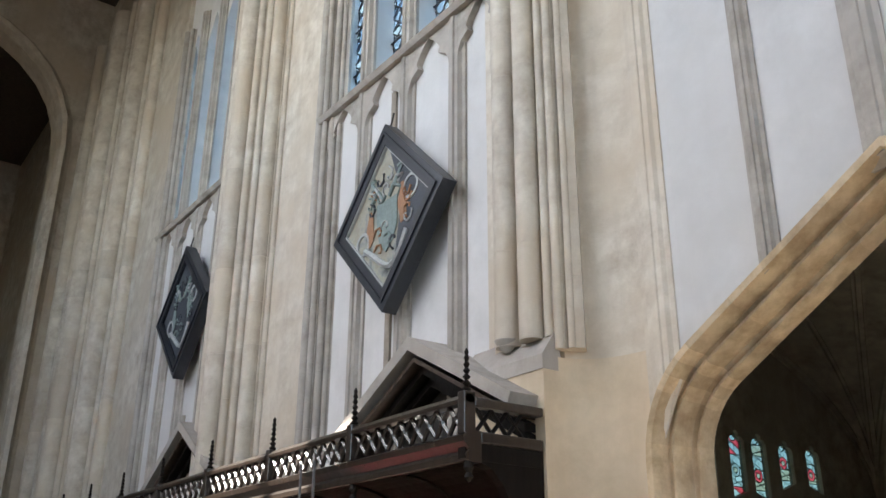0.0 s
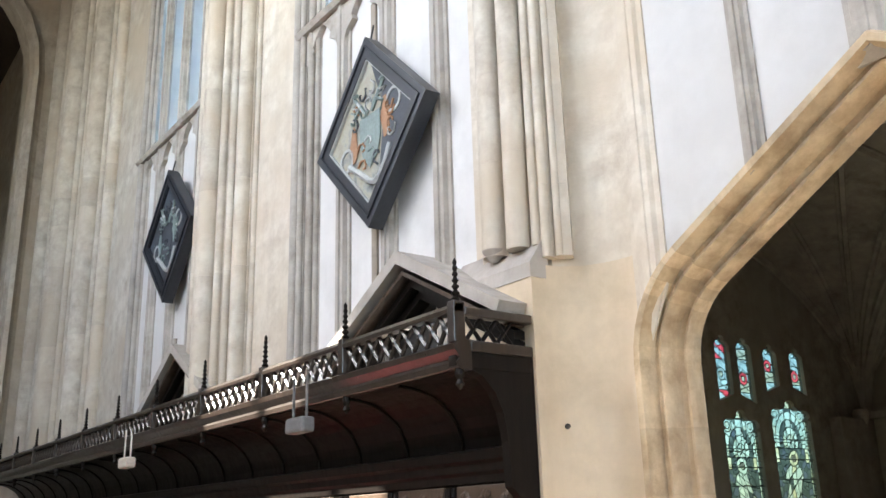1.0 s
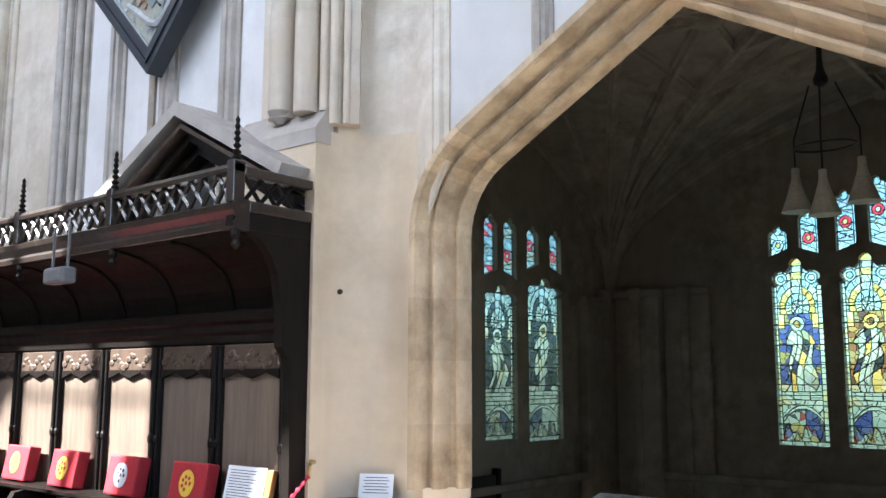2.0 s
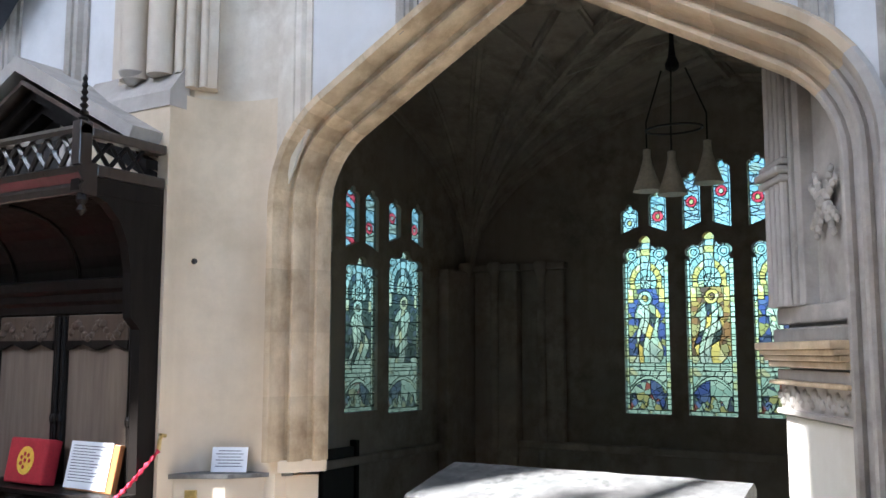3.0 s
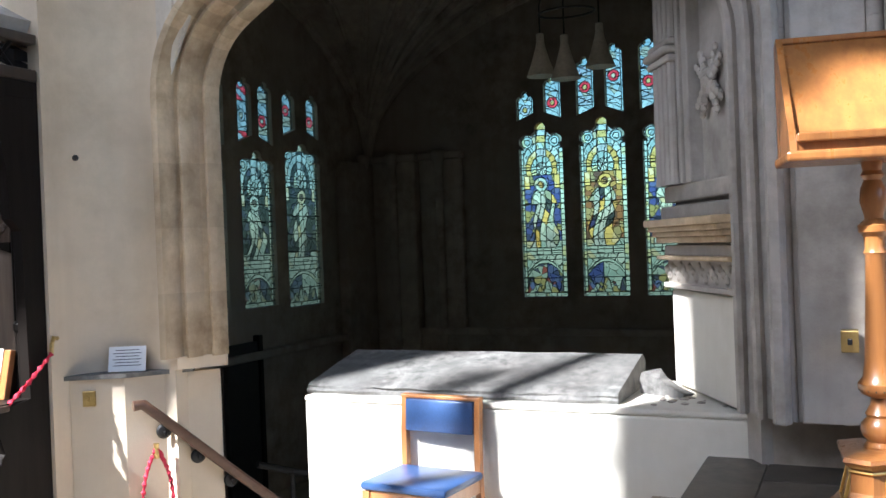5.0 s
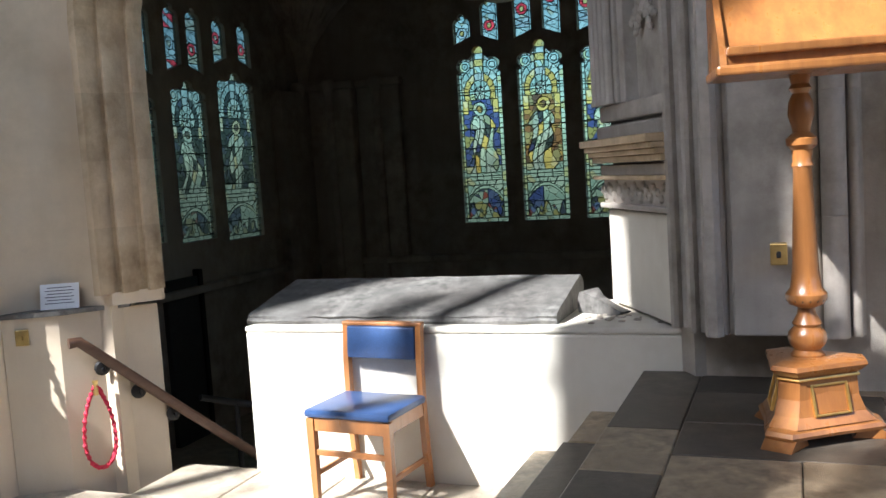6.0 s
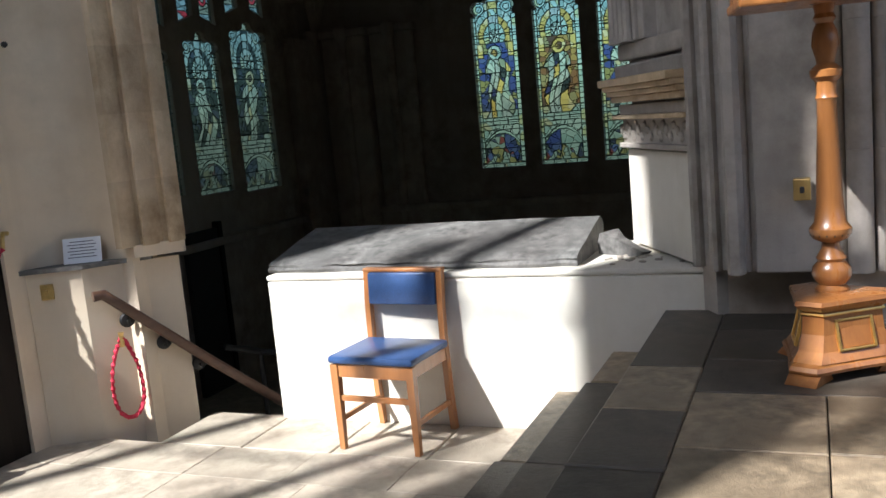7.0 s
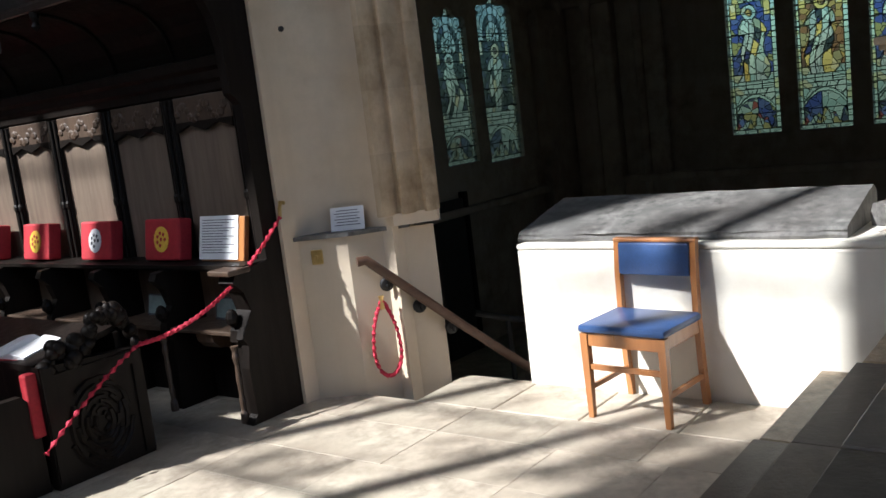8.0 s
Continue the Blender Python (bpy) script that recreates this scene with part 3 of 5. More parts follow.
def stained_light(m, w, h, top, ground, colours, seed, group, label):
    """A tall light: beaded border, upright pale form with a gold disc on a dark ground, band, small scene under an arch, roundels in the head."""
    ob = empty("stained_glass_light")
    ob.matrix_basis = m
    hw, zs = w / 2, h * 0.285
    z0, z1 = zs + 0.10, h * 0.90
    lean = 0.025 * (-1) ** seed

    def what(u, z):
        x = u - hw
        ax = abs(x)
        if z < 0.05:
            return "pale/foot%d" % int(u / 0.13)
        if z < h and ax > hw - 0.052:
            return "edge/%d%d" % (x > 0, int(z / 0.058))
        if zs <= z < zs + 0.085:
            return "pale/band%d%d" % (int((z - zs) / 0.045), int(u / 0.17))
        if z < zs:
            e = (ax / (hw - 0.06)) ** 2
            crest = zs - 0.06 - 0.13 * e
            if z > crest:
                return "pale/arch%d" % int((math.atan2(z - zs + 0.25, x) + 4) / 0.42)
            if z > crest - 0.035:
                return "edge/arch"
            lump = 0.10 + 0.05 * math.sin(x * 31 + seed) + 0.035 * math.sin(x * 67 + 2 * seed)
            if z < lump + 0.05:
                return "mixed/low%d" % int((u + 0.3 * z) / 0.085)
            return ("blue" if x * (-1) ** seed > 0.03 else "pale" if seed % 2 else "mixed") + "/sky"
        f = (z - z0) / (z1 - z0)
        if f < 0.86:
            o = lean * math.sin(5 * f)
            dx = x - o
            zh = z0 + 0.745 * (z1 - z0)
            r = math.hypot(dx, z - zh)
            if r < 0.036:
                return "amber/disc"
            if r < 0.078:
                return ("gold" if seed % 2 else "pale") + "/halo"
            wide = 0.075 + 0.075 * max(0.0, 1 - f / 0.66) ** 0.7
            wide *= 1.0 + 0.22 * math.sin(15 * f + 2.1 * seed) * (1 if dx > 0 else -0.8)
            if f > 0.5:
                wide = 0.15 * max(0.0, 1 - ((f - 0.5) / 0.19) ** 2) ** 0.5
            if f < 0.69 and abs(dx) < wide:
                fold = dx + 0.035 * math.sin(8 * f + seed) - 0.06 * (f - 0.3)
                n = (fold > -0.075) + (fold > -0.02) + (fold > 0.05)
                step = int(f * 7 + 6 * fold * (-1) ** seed)
                tint = ("robe", "pale", "robe", "gold", "robe", "dark", "pale")[(3 * n + step * 2 + seed) % 7]
                return tint + "/%d%d" % (n, step)
            if f < 0.06:
                return "pale/ground"
            if f > 0.70 and ax > hw - 0.11:
                return "gold/shaft%d" % (x > 0)
            return ground + "/%d%d" % (x > 0, int(f * 4 + 0.5 * x))
        for cx, cz, r in ((-0.62 * hw, h + 0.27 * (top - h), 0.062), (0.62 * hw, h + 0.27 * (top - h), 0.062)):
            d = math.hypot(x - cx, z - cz)
            if d < r * 0.55:
                return "pale/eye"
            if d < r:
                return "edge/ring"
        if z > top - 0.075:
            return "gold/crown"
        d = math.hypot(x, 0.8 * (z - h * 0.86))
        n = int(d / 0.062)
        tint = ("robe", "pale", "edge", "pale", "dark" if ground == "dark" else "gold")[(n * 2 + (abs(x) < 0.06)) % 5]
        return tint + "/canopy%d%d" % (n, int((math.atan2(z - h * 0.86, x) + 4) / (0.9 / (1 + 0.5 * n))))

    glaze(ob, -0.01, w + 0.01, -0.01, top + 0.01, what, colours)
    for k in range(1, 8):
        part("saddle_bar", tube(bmesh.new(), [(0, -0.014, h * k / 8), (w, -0.014, h * k / 8)], 0.005, 4), LEAD, ob)
    return tagged(ob, label, "stained glass", group)


def head_light(m, w, foot, top, colours, seed, group, label):
    ob = empty("tracery_glass")
    ob.matrix_basis = m
    h = top - foot
    rng = random.Random(seed)
    zj, main = rng.uniform(0.3, 0.6) * h, ("pale", "robe", "gold", "red")[rng.choice((0, 1, 1, 2, 3))]

    def what(u, z):
        x = u - w / 2
        if math.hypot(x, z - h + 0.055) < 0.042:
            return "edge/top"
        d = math.hypot(x, z - zj)
        if d < 0.028:
            return "gold/jewel"
        if d < 0.062:
            return "red/jewel" if main != "red" else "robe/jewel"
        if abs(x) > w / 2 - 0.022:
            return "edge/%d%d" % (x > 0, int(z / 0.07))
        if abs(z - zj) > 0.15 and main == "red":
            return ("red" if int((z + 0.6 * x) / 0.075) % 2 else "robe") + "/%d" % int((z + 0.6 * x) / 0.075)
        return (main if int(z / 0.11) % 3 == 1 and main != "red" else "pale") + "/%d%d" % (int((z + 0.5 * x) / 0.085), x + 0.2 * math.sin(20 * z) > 0)

    glaze(ob, -0.01, w + 0.01, -0.02, h + 0.01, what, colours)
    return tagged(ob, label, "stained glass", group)


for i, (u0, u1, split, light, heads) in enumerate(NORTH):
    a, b, fa, fb, spring, top, head = light
    stained_light(pose(a, CY1 + 0.03, fa), b - a, spring - fa, top - fa, ("blue", "amber", "blue", "amber", "blue")[i], GLASS, i, "lights of the chapel north window", ("blue", "amber")[i % 2] + " and pale green stained glass light with borders")
    for k, (a, b, fa, fb, spring, top, head) in enumerate(heads):
        head_light(pose(a, CY1 + 0.03, min(fa, fb)), b - a, min(fa, fb), top, GLASS, 3 + 2 * i + k, "tracery of the chapel north window", "small pale and red stained glass tracery light")
for i, (u0, u1, split, light, heads) in enumerate(WEST):
    a, b, fa, fb, spring, top, head = light
    stained_light(pose(CX0 - 0.04, a, fa, 0, 0, 90), b - a, spring - fa, top - fa, "dark", GLASS_WEST, i, "lights of the chapel west window", "dark green and grey stained glass light with borders")
    for k, (a, b, fa, fb, spring, top, head) in enumerate(heads):
        head_light(pose(CX0 - 0.04, a, min(fa, fb), 0, 0, 90), b - a, min(fa, fb), top, GLASS_WEST, 40 + 2 * i + k, "tracery of the chapel west window", "small grey green stained glass tracery light")

# ---- arch mouldings: one stone after another ----
PROF = [(-0.05, AY + 0.005), (-0.05, AY - 0.05), (-0.03, AY - 0.085), (0.005, AY - 0.08), (0.018, AY - 0.04), (0.024, AY + 0.03), (0.045, AY + 0.045), (0.058, AY + 0.015), (0.075, AY + 0.01), (0.09, AY + 0.03), (0.094, AY + 0.07), (0.098, AY + 0.125), (0.122, AY + 0.145), (0.136, AY + 0.12), (0.155, AY + 0.115), (0.17, AY + 0.135), (0.172, AY + 0.165), (0.17, AY + 0.215), (-0.05, AY + 0.215)]


def arch_rings(zl, zr):
    rails = []
    for d, y in PROF:
        c = arch(d)
        line = [(c[0][0], y, zl + (AZS - zl) * k / 4) for k in range(4)] + [(x, y, z) for x, z in c] + [(c[-1][0], y, AZS + (zr - AZS) * k / 4) for k in range(1, 5)]
        rails.append(line)
    return [[r[i] for r in rails] for i in range(len(rails[0]))]


arch_ob = tagged(empty("arch_surround", AXC, AY, 0), "moulded warm limestone pointed arch into the chapel", "arch", kind="structure")
rings = arch_rings(0.98, 0.79)
for i, (a, b) in enumerate(zip(rings, rings[1:])):
    bm = sweep(bmesh.new(), [[(p[0] - AXC, p[1] - AY, p[2]) for p in r] for r in (a, b)])
    shade_smooth(part("voussoir", bm, LIME_WARM if i < len(rings) - 9 else LIME_GREY, arch_ob), 35)

# low block with the handrail, in front of the jamb
bm = prism(bmesh.new(), [(-3.66, 0.10), (-3.52, 0.18), (-3.425, 0.235), (-3.13, 0.63), (-3.66, 0.61)], "z", CZ, 0.895)
setting("stair_parapet", bm, CREAM, "cream limewashed low wall beside the chapel stair", "wall")
setting("jamb_foot", prism(bmesh.new(), [(-3.26, AY - 0.005), (-3.21, AY - 0.01), (-3.06, AY + 0.19), (-3.06, 0.61), (-3.25, 0.61)], "z", 0.92, 0.985), CREAM, "cream stone foot of the arch jamb", "wall")

bm = prism(bmesh.new(), [(-3.67, 0.07), (-3.52, 0.155), (-3.40, 0.225), (-3.20, 0.50), (-3.24, 0.56), (-3.67, 0.56)], "z", 0.897, 0.92)
setting("parapet_cap", bm, LEDGER, "grey worn stone cap of the stair wall", "wall")

# ---- tomb ----
tomb = empty("tomb_chest", -1.47, 1.04, 0)
part("body", boxm(-1.16, 1.51, -0.36, 0.45, CZ, 0.73, 0.012), WASH, tomb, "limewashed plain tomb chest")
part("ledge", boxm(-1.163, 1.513, -0.364, 0.46, 0.73, 0.76, 0.012), WASH, tomb)
tagged(tomb, "limewashed stone tomb chest under the chapel arch", "tomb")
SLAB = [(-0.30, 0.737), (-0.305, 0.752), (-0.29, 0.762), (-0.292, 0.775), (-0.27, 0.786), (-0.22, 0.80), (-0.12, 0.823), (0.0, 0.85), (0.12, 0.877), (0.24, 0.90), (0.27, 0.885), (0.30, 0.86), (0.30, 0.737)]
rings = []
for k in range(71):
    x = -0.88 + 1.66 * k / 70
    ring = []
    for y, z in SLAB:
        q = Vector((x * 5, y * 14, z * 22))
        worn = 1.0 if y < -0.2 else 0.4
        ring.append((x, y + 0.022 * worn * noise.noise(q), z + (0.009 * worn * noise.noise(q * 1.7 + Vector((9, 0, 0))) if z > 0.74 else 0)))
    rings.append(ring)
bm = sweep(bmesh.new(), rings)
slab = part("ledger_slab", bm, LEDGER)
slab.matrix_basis = pose(-1.78, 1.05, 0.024)
tagged(slab, "dark worn sloping stone slab lying on the tomb", "tomb slab")

# ---- chair ----
def chair(m):
    ob = empty("chair")
    w, dp = 0.20, 0.185
    for sx in (-1, 1):
        part("leg", sweep(bmesh.new(), [[(sx * w - r, -dp - r, z), (sx * w + r, -dp - r, z), (sx * w + r, -dp + r, z), (sx * w - r, -dp + r, z)] for r, z in ((0.013, 0), (0.017, 0.2), (0.019, 0.41))]), BEECH, ob)
        back = [(0.18, 0.0), (0.16, 0.2), (0.15, 0.42), (0.155, 0.62), (0.17, 0.78)]
        part("back_leg", sweep(bmesh.new(), [[(sx * w - 0.014, y - 0.018, z), (sx * w + 0.014, y - 0.018, z), (sx * w + 0.014, y + 0.018, z), (sx * w - 0.014, y + 0.018, z)] for y, z in back]), BEECH, ob)
        part("side_rail", boxm(sx * w - 0.011, sx * w + 0.011, -dp, 0.15, 0.355, 0.415, 0.003), BEECH, ob)
        part("side_stretcher", boxm(sx * w - 0.009, sx * w + 0.009, -dp, 0.165, 0.13, 0.155, 0.003), BEECH, ob)
    part("front_rail", boxm(-w, w, -dp - 0.012, -dp + 0.012, 0.35, 0.415, 0.003), BEECH, ob)
    part("front_stretcher", boxm(-w, w, -dp - 0.009, -dp + 0.009, 0.235, 0.262, 0.003), BEECH, ob)
    part("back_rail", boxm(-w, w, 0.14, 0.16, 0.35, 0.41, 0.003), BEECH, ob)
    part("top_rail", boxm(-w - 0.018, w + 0.018, 0.150, 0.192, 0.775, 0.795, 0.006), BEECH, ob)
    bm = boxm(-0.225, 0.225, -0.215, 0.15, 0.415, 0.452, 0.016)
    seat = part("seat", bm, BLUE, ob, "blue leatherette seat pad")
    for v in seat.data.vertices:
        if v.co.z > 0.44:
            v.co.z += 0.012 * (1 - (v.co.x / 0.23) ** 2)
    shade_smooth(seat)
    pad = part("back_pad", boxm(-w + 0.014, w - 0.014, 0.125, 0.165, 0.62, 0.775, 0.012), BLUE, ob, "blue leatherette back pad")
    for v in pad.data.vertices:
        v.co.y += (v.co.z - 0.63) * 0.08 + 0.005 * (1 - (v.co.x / 0.2) ** 2)
    shade_smooth(pad)
    ob.matrix_basis = m
    return tagged(ob, "varnished beech chair with blue leatherette seat and back pad", "chair")


chair(pose(-1.845, 0.475, 0, 0, 0, -5))


# ---- nave wall: shafts, mullions and panels ----
def roll_cluster(name, rolls, z0, z1, mat, label, back):
    """Upright rolls (x, y, radius) with hollows between them, in courses of ashlar."""
    rim = [(rolls[0][0] - rolls[0][2] - 0.03, back)]
    for k, (x, y, r) in enumerate(rolls):
        rim += [(x - r * math.cos(radians(a)), y - r * math.sin(radians(a))) for a in range(-30, 211, 24)]
        if k + 1 < len(rolls):
            nx, ny, nr = rolls[k + 1]
            e, f = (x + r * 0.87, y + r * 0.5), (nx - nr * 0.87, ny + nr * 0.5)
            gap = max(0.0, f[0] - e[0])
            deep = max(e[1], f[1]) + min(0.5 * gap, 0.06)
            rim += [(e[0] + gap * 0.12, e[1]), (e[0] + gap * 0.3, deep), (e[0] + gap * 0.7, deep), (e[0] + gap * 0.88, f[1])]
    rim += [(rolls[-1][0] + rolls[-1][2] + 0.03, back), (rolls[-1][0], back + 0.06), (rolls[0][0], back + 0.06)]
    ob = tagged(empty(name), label, "pier", kind="structure")
    rng = random.Random(len(rolls) + int(100 * abs(rolls[0][0])))
    z = z0
    while z < z1:
        top = min(z1, z + rng.uniform(0.42, 0.7))
        o = part("course", prism(bmesh.new(), rim, "z", z + 0.0015, top), mat, ob)
        shade_smooth(o, 40)
        z = top
    return ob


roll_cluster("pier_shafts", [(-8.72, 0.0, 0.10), (-8.50, -0.06, 0.05), (-8.28, -0.10, 0.12), (-8.04, -0.08, 0.045), (-7.90, -0.04, 0.045), (-7.72, 0.0, 0.08), (-7.54, 0.05, 0.03)], 2.43, TOP, LIME, "tall pale limestone pier with bold rolls and hollows", 0.10)
roll_cluster("pier_shafts", [(-16.1, 0.0, 0.12), (-15.6, -0.10, 0.18), (-15.15, -0.12, 0.07), (-14.8, -0.16, 0.09), (-14.3, -0.12, 0.2), (-13.85, -0.10, 0.07), (-13.55, -0.08, 0.07), (-13.15, -0.04, 0.16), (-12.75, 0.0, 0.06), (-12.4, 0.02, 0.1)], 2.43, 11.5, LIME, "wide limestone pier cluster beside the crossing arch", 0.12)
roll_cluster("pier_shafts", [(-4.17, 0.10, 0.03), (-4.03, 0.06, 0.085), (-3.82, 0.055, 0.075), (-3.70, 0.08, 0.025)], 3.06, TOP, LIME, "pale limestone wall shafts on a sloping base", 0.14)
roll_cluster("pier_shafts", [(-3.645, 0.11, 0.028), (-3.585, 0.15, 0.022)], 2.98, TOP, LIME, "slim pale limestone shafts beside the cluster", 0.20)
roll_cluster("pier_shafts", [(-6.82, 0.10, 0.03), (-6.71, 0.06, 0.05), (-6.60, 0.05, 0.03), (-6.49, 0.08, 0.035), (-6.41, 0.10, 0.025)], 2.43, 9.4, LIME_GREY, "moulded limestone jamb of the window bay", 0.13)
roll_cluster("pier_shafts", [(-11.3, 0.10, 0.04), (-11.15, 0.06, 0.05), (-11.02, 0.08, 0.035)], 2.43, 9.4, LIME_GREY, "moulded limestone jamb of the window bay", 0.13)
bm = bmesh.new()
prism(bm, [(-0.008, 2.86), (-0.008, 2.945), (0.13, 3.14), (0.13, 2.86)], "x", -4.45, -3.665)
setting("shaft_base", bm, LIME_GREY, "sloping worn stone base under the wall shafts", "base")
shade_smooth(part("corbel_stop", lathe(bmesh.new(), [(0.02, 3.03), (0.06, 3.07), (0.075, 3.10)], -4.02, 0.03, 12), LIME_GREY, bpy.data.objects["pier_shafts.002"]))


def mullion(xc, w, y, z0, z1, mat, label, proud=0.075, foot=None):
    """Moulded upright bar on a panelled wall."""
    h = w / 2
    pts = [(-h, 0.01), (-h, -0.25 * proud), (-h * 0.7, -0.3 * proud), (-h * 0.55, -0.75 * proud), (-h * 0.25, -0.8 * proud), (-h * 0.2, -proud), (h * 0.2, -proud), (h * 0.25, -0.8 * proud), (h * 0.55, -0.75 * proud), (h * 0.7, -0.3 * proud), (h, -0.25 * proud), (h, 0.01)]
    ob = part("wall_mullion", prism(bmesh.new(), [(xc + a, y + b) for a, b in pts], "z", z0, z1), mat)
    if foot:
        for v in ob.data.vertices:
            if v.co.z < z0 + 0.01:
                v.co.z = foot(v.co.x) - 0.015
    return tagged(ob, label, "mullion", kind="structure")


for i, (x0, x1, gap, SILLZ) in enumerate(BAYS):
    for k in range(5):
        x = x0 + gap * k
        if k == 0 or (i == 0 and k == 4):
            continue
        mullion(x, 0.17 if k == 4 else 0.2, 0.12, 1.9, 9.4, LIME_GREY, "moulded grey limestone mullion on the panelled wall")
    # sill course and cusped panel heads
    setting(f"window_sill_{i + 1}", prism(bmesh.new(), [(0.13, SILLZ - 0.06), (0.02, SILLZ - 0.06), (-0.01, SILLZ - 0.02), (0.13, SILLZ + 0.05)], "x", x0 - 0.05, min(x1 + 0.05, -4.2)), LIME_GREY, "sloping moulded stone window sill", "sill")
    for k in range(4):
        a, b = x0 + gap * k + 0.05, x0 + gap * (k + 1) - 0.05
        if i == 0 and k == 3:
            b = a + 0.50
        c, w = (a + b) / 2, (b - a) / 2
        for sg in (-1, 1):
            edge = []
            for t in range(9):
                f = t / 8
                u = 1 - f ** 1.3
                z = SILLZ - 0.06 - 0.40 * (1 - f ** 0.75)
                u -= 0.24 * math.exp(-((f - 0.38) / 0.09) ** 2)
                edge.append((c + sg * w * u, z))
            pts = [(c + sg * w, SILLZ - 0.47)] + edge + [(c, SILLZ - 0.06), (c + sg * w, SILLZ - 0.06)]
            tagged(part("panel_cusp", prism(bmesh.new(), pts, "y", 0.065, 0.121), LIME_GREY), "cusped stone panel head under the sill", "tracery", kind="structure")
    for a, b in BAY_LIGHTS[i]:
        if i == 0 and b > -4.35:
            continue
        win = empty("clerestory_light", (a + b) / 2, 0.32, SILLZ)
        w = (b - a) / 2
        part("glass", prism(bmesh.new(), [(-w, 0), (w, 0), (w, 3.1), (0, 3.6), (-w, 3.1)], "y", 0, 0.006), CLEAR, win)
        bm = bmesh.new()
        for k in range(-3, 26):
            for sg in (-1, 1):
                z = k * 0.16
                z0, z1 = max(0, min(3.2, z)), max(0, min(3.2, z + 0.46))
                if z1 - z0 > 0.02:
                    f0, f1 = (z0 - z) / 0.46, (z1 - z) / 0.46
                    tube(bm, [(sg * w * (2 * f0 - 1), -0.004, z0), (sg * w * (2 * f1 - 1), -0.004, z1)], 0.0075, 4)
        part("lead_lattice", bm, LEAD, win)
        for k in range(1, 7):
            part("saddle_bar", tube(bmesh.new(), [(-w, -0.02, 0.5 * k), (w, -0.02, 0.5 * k)], 0.011, 5), LEAD, win)
        tagged(win, "leaded clear diamond-paned clerestory light", "window", "clerestory lights")

# mullions over the chapel arch
def arch_top(x):
    c = arch(0)
    for (xa, za), (xb, zb) in zip(c, c[1:]):
        if min(xa, xb) <= x <= max(xa, xb) and xa != xb:
            return za + (zb - za) * (x - xa) / (xb - xa)
    return AZS


mullion(-3.145, 0.23, AY, 2.60, TOP, LIME, "moulded limestone shaft beside the chapel arch", 0.05, arch_top)
for x in (-2.42, -1.77, -1.12, -0.5):
    mullion(x, 0.13 if x != -1.77 else 0.2, AY, arch_top(x) - 0.02, TOP, LIME_GREY, "moulded limestone mullion over the chapel arch", 0.06, arch_top)
# shafts to the right of the arch
setting("wall_set_off", boxm(-0.20, 0.06, AY - 0.035, AY + 0.002, 0.79, TOP, 0.006), LIME_GREY, "flat weathered face of the grey wall beside the arch", "wall")
roll_cluster("pier_shafts", [(-0.24, AY, 0.022), (0.09, AY - 0.02, 0.03), (0.165, AY - 0.05, 0.045), (0.235, AY - 0.03, 0.02)], 0.79, TOP, LIME_GREY, "slim weathered grey limestone wall shafts", AY + 0.03)
roll_cluster("pier_shafts", [(0.42, AY - 0.03, 0.035), (0.54, AY - 0.08, 0.06), (0.70, AY - 0.13, 0.085), (0.90, AY - 0.10, 0.07), (1.05, AY - 0.05, 0.05)], 0.58, TOP, LIME_GREY, "broad grey limestone pier with rolls and hollows", AY + 0.03)

# ---- right reveal of the arch: carved monument side ----
RM = Matrix.Translation((-0.43, 0.60, 0)) @ Matrix.Rotation(math.atan2(0.87, -0.49), 4, "Z")
mon = tagged(empty("carved_reveal"), "carved pale limestone reveal with a fluted pilaster and shelf", "monument", kind="structure")
mon.matrix_basis = Matrix.Translation((0.015, 0, 0.06)) @ RM
LMON = 0.86


def mp(name, bm, mat=None, label=""):
    return part(name, bm, mat or LIME_GREY, mon, label)


mp("back", boxm(-0.05, LMON, -0.30, -0.02, -0.9, 3.4), LIME_GREY)
mp("lower_panel", boxm(0.02, LMON - 0.02, -0.03, 0.02, 0.72, 1.19, 0.006), WASH)
for z0, z1, d in ((1.50, 1.535, 0.15), (1.475, 1.50, 0.13), (1.45, 1.475, 0.11), (1.42, 1.45, 0.09), (1.36, 1.41, 0.05), (1.34, 1.36, 0.09), (1.20, 1.225, 0.06)):
    mp("shelf_moulding", boxm(-0.04, LMON + d * 0.2 - 0.02, -0.05, d, z0, z1, 0.006), LIME_WARM if d > 0.08 else LIME_GREY)
mp("frieze", boxm(0.0, LMON, -0.03, 0.03, 1.225, 1.34), LIME_GREY)
rng = random.Random(4)
for k in range(22):
    x = 0.03 + k * 0.04
    bm = bmesh.new()
    bmesh.ops.create_icosphere(bm, subdivisions=1, radius=0.026, matrix=Matrix.Translation((x, 0.03, 1.282 + 0.028 * math.sin(k * 2.1))) @ Matrix.Diagonal((1.0, 0.6, rng.uniform(0.8, 1.4), 1)))
    mp("leaf_carving", bm)
mp("plinth_band", boxm(-0.04, LMON + 0.03, -0.03, 0.05, 1.535, 1.60, 0.01))
mp("plinth_band", boxm(-0.04, LMON + 0.01, -0.03, 0.035, 1.62, 1.70, 0.01))
mp("frame_side", boxm(0.0, 0.06, -0.03, 0.03, 1.70, 3.2, 0.006))
mp("frame_side", boxm(0.46, 0.53, -0.03, 0.045, 1.70, 3.2, 0.006))
mp("frame_side", boxm(0.535, 0.57, -0.03, 0.06, 1.70, 3.2, 0.006))
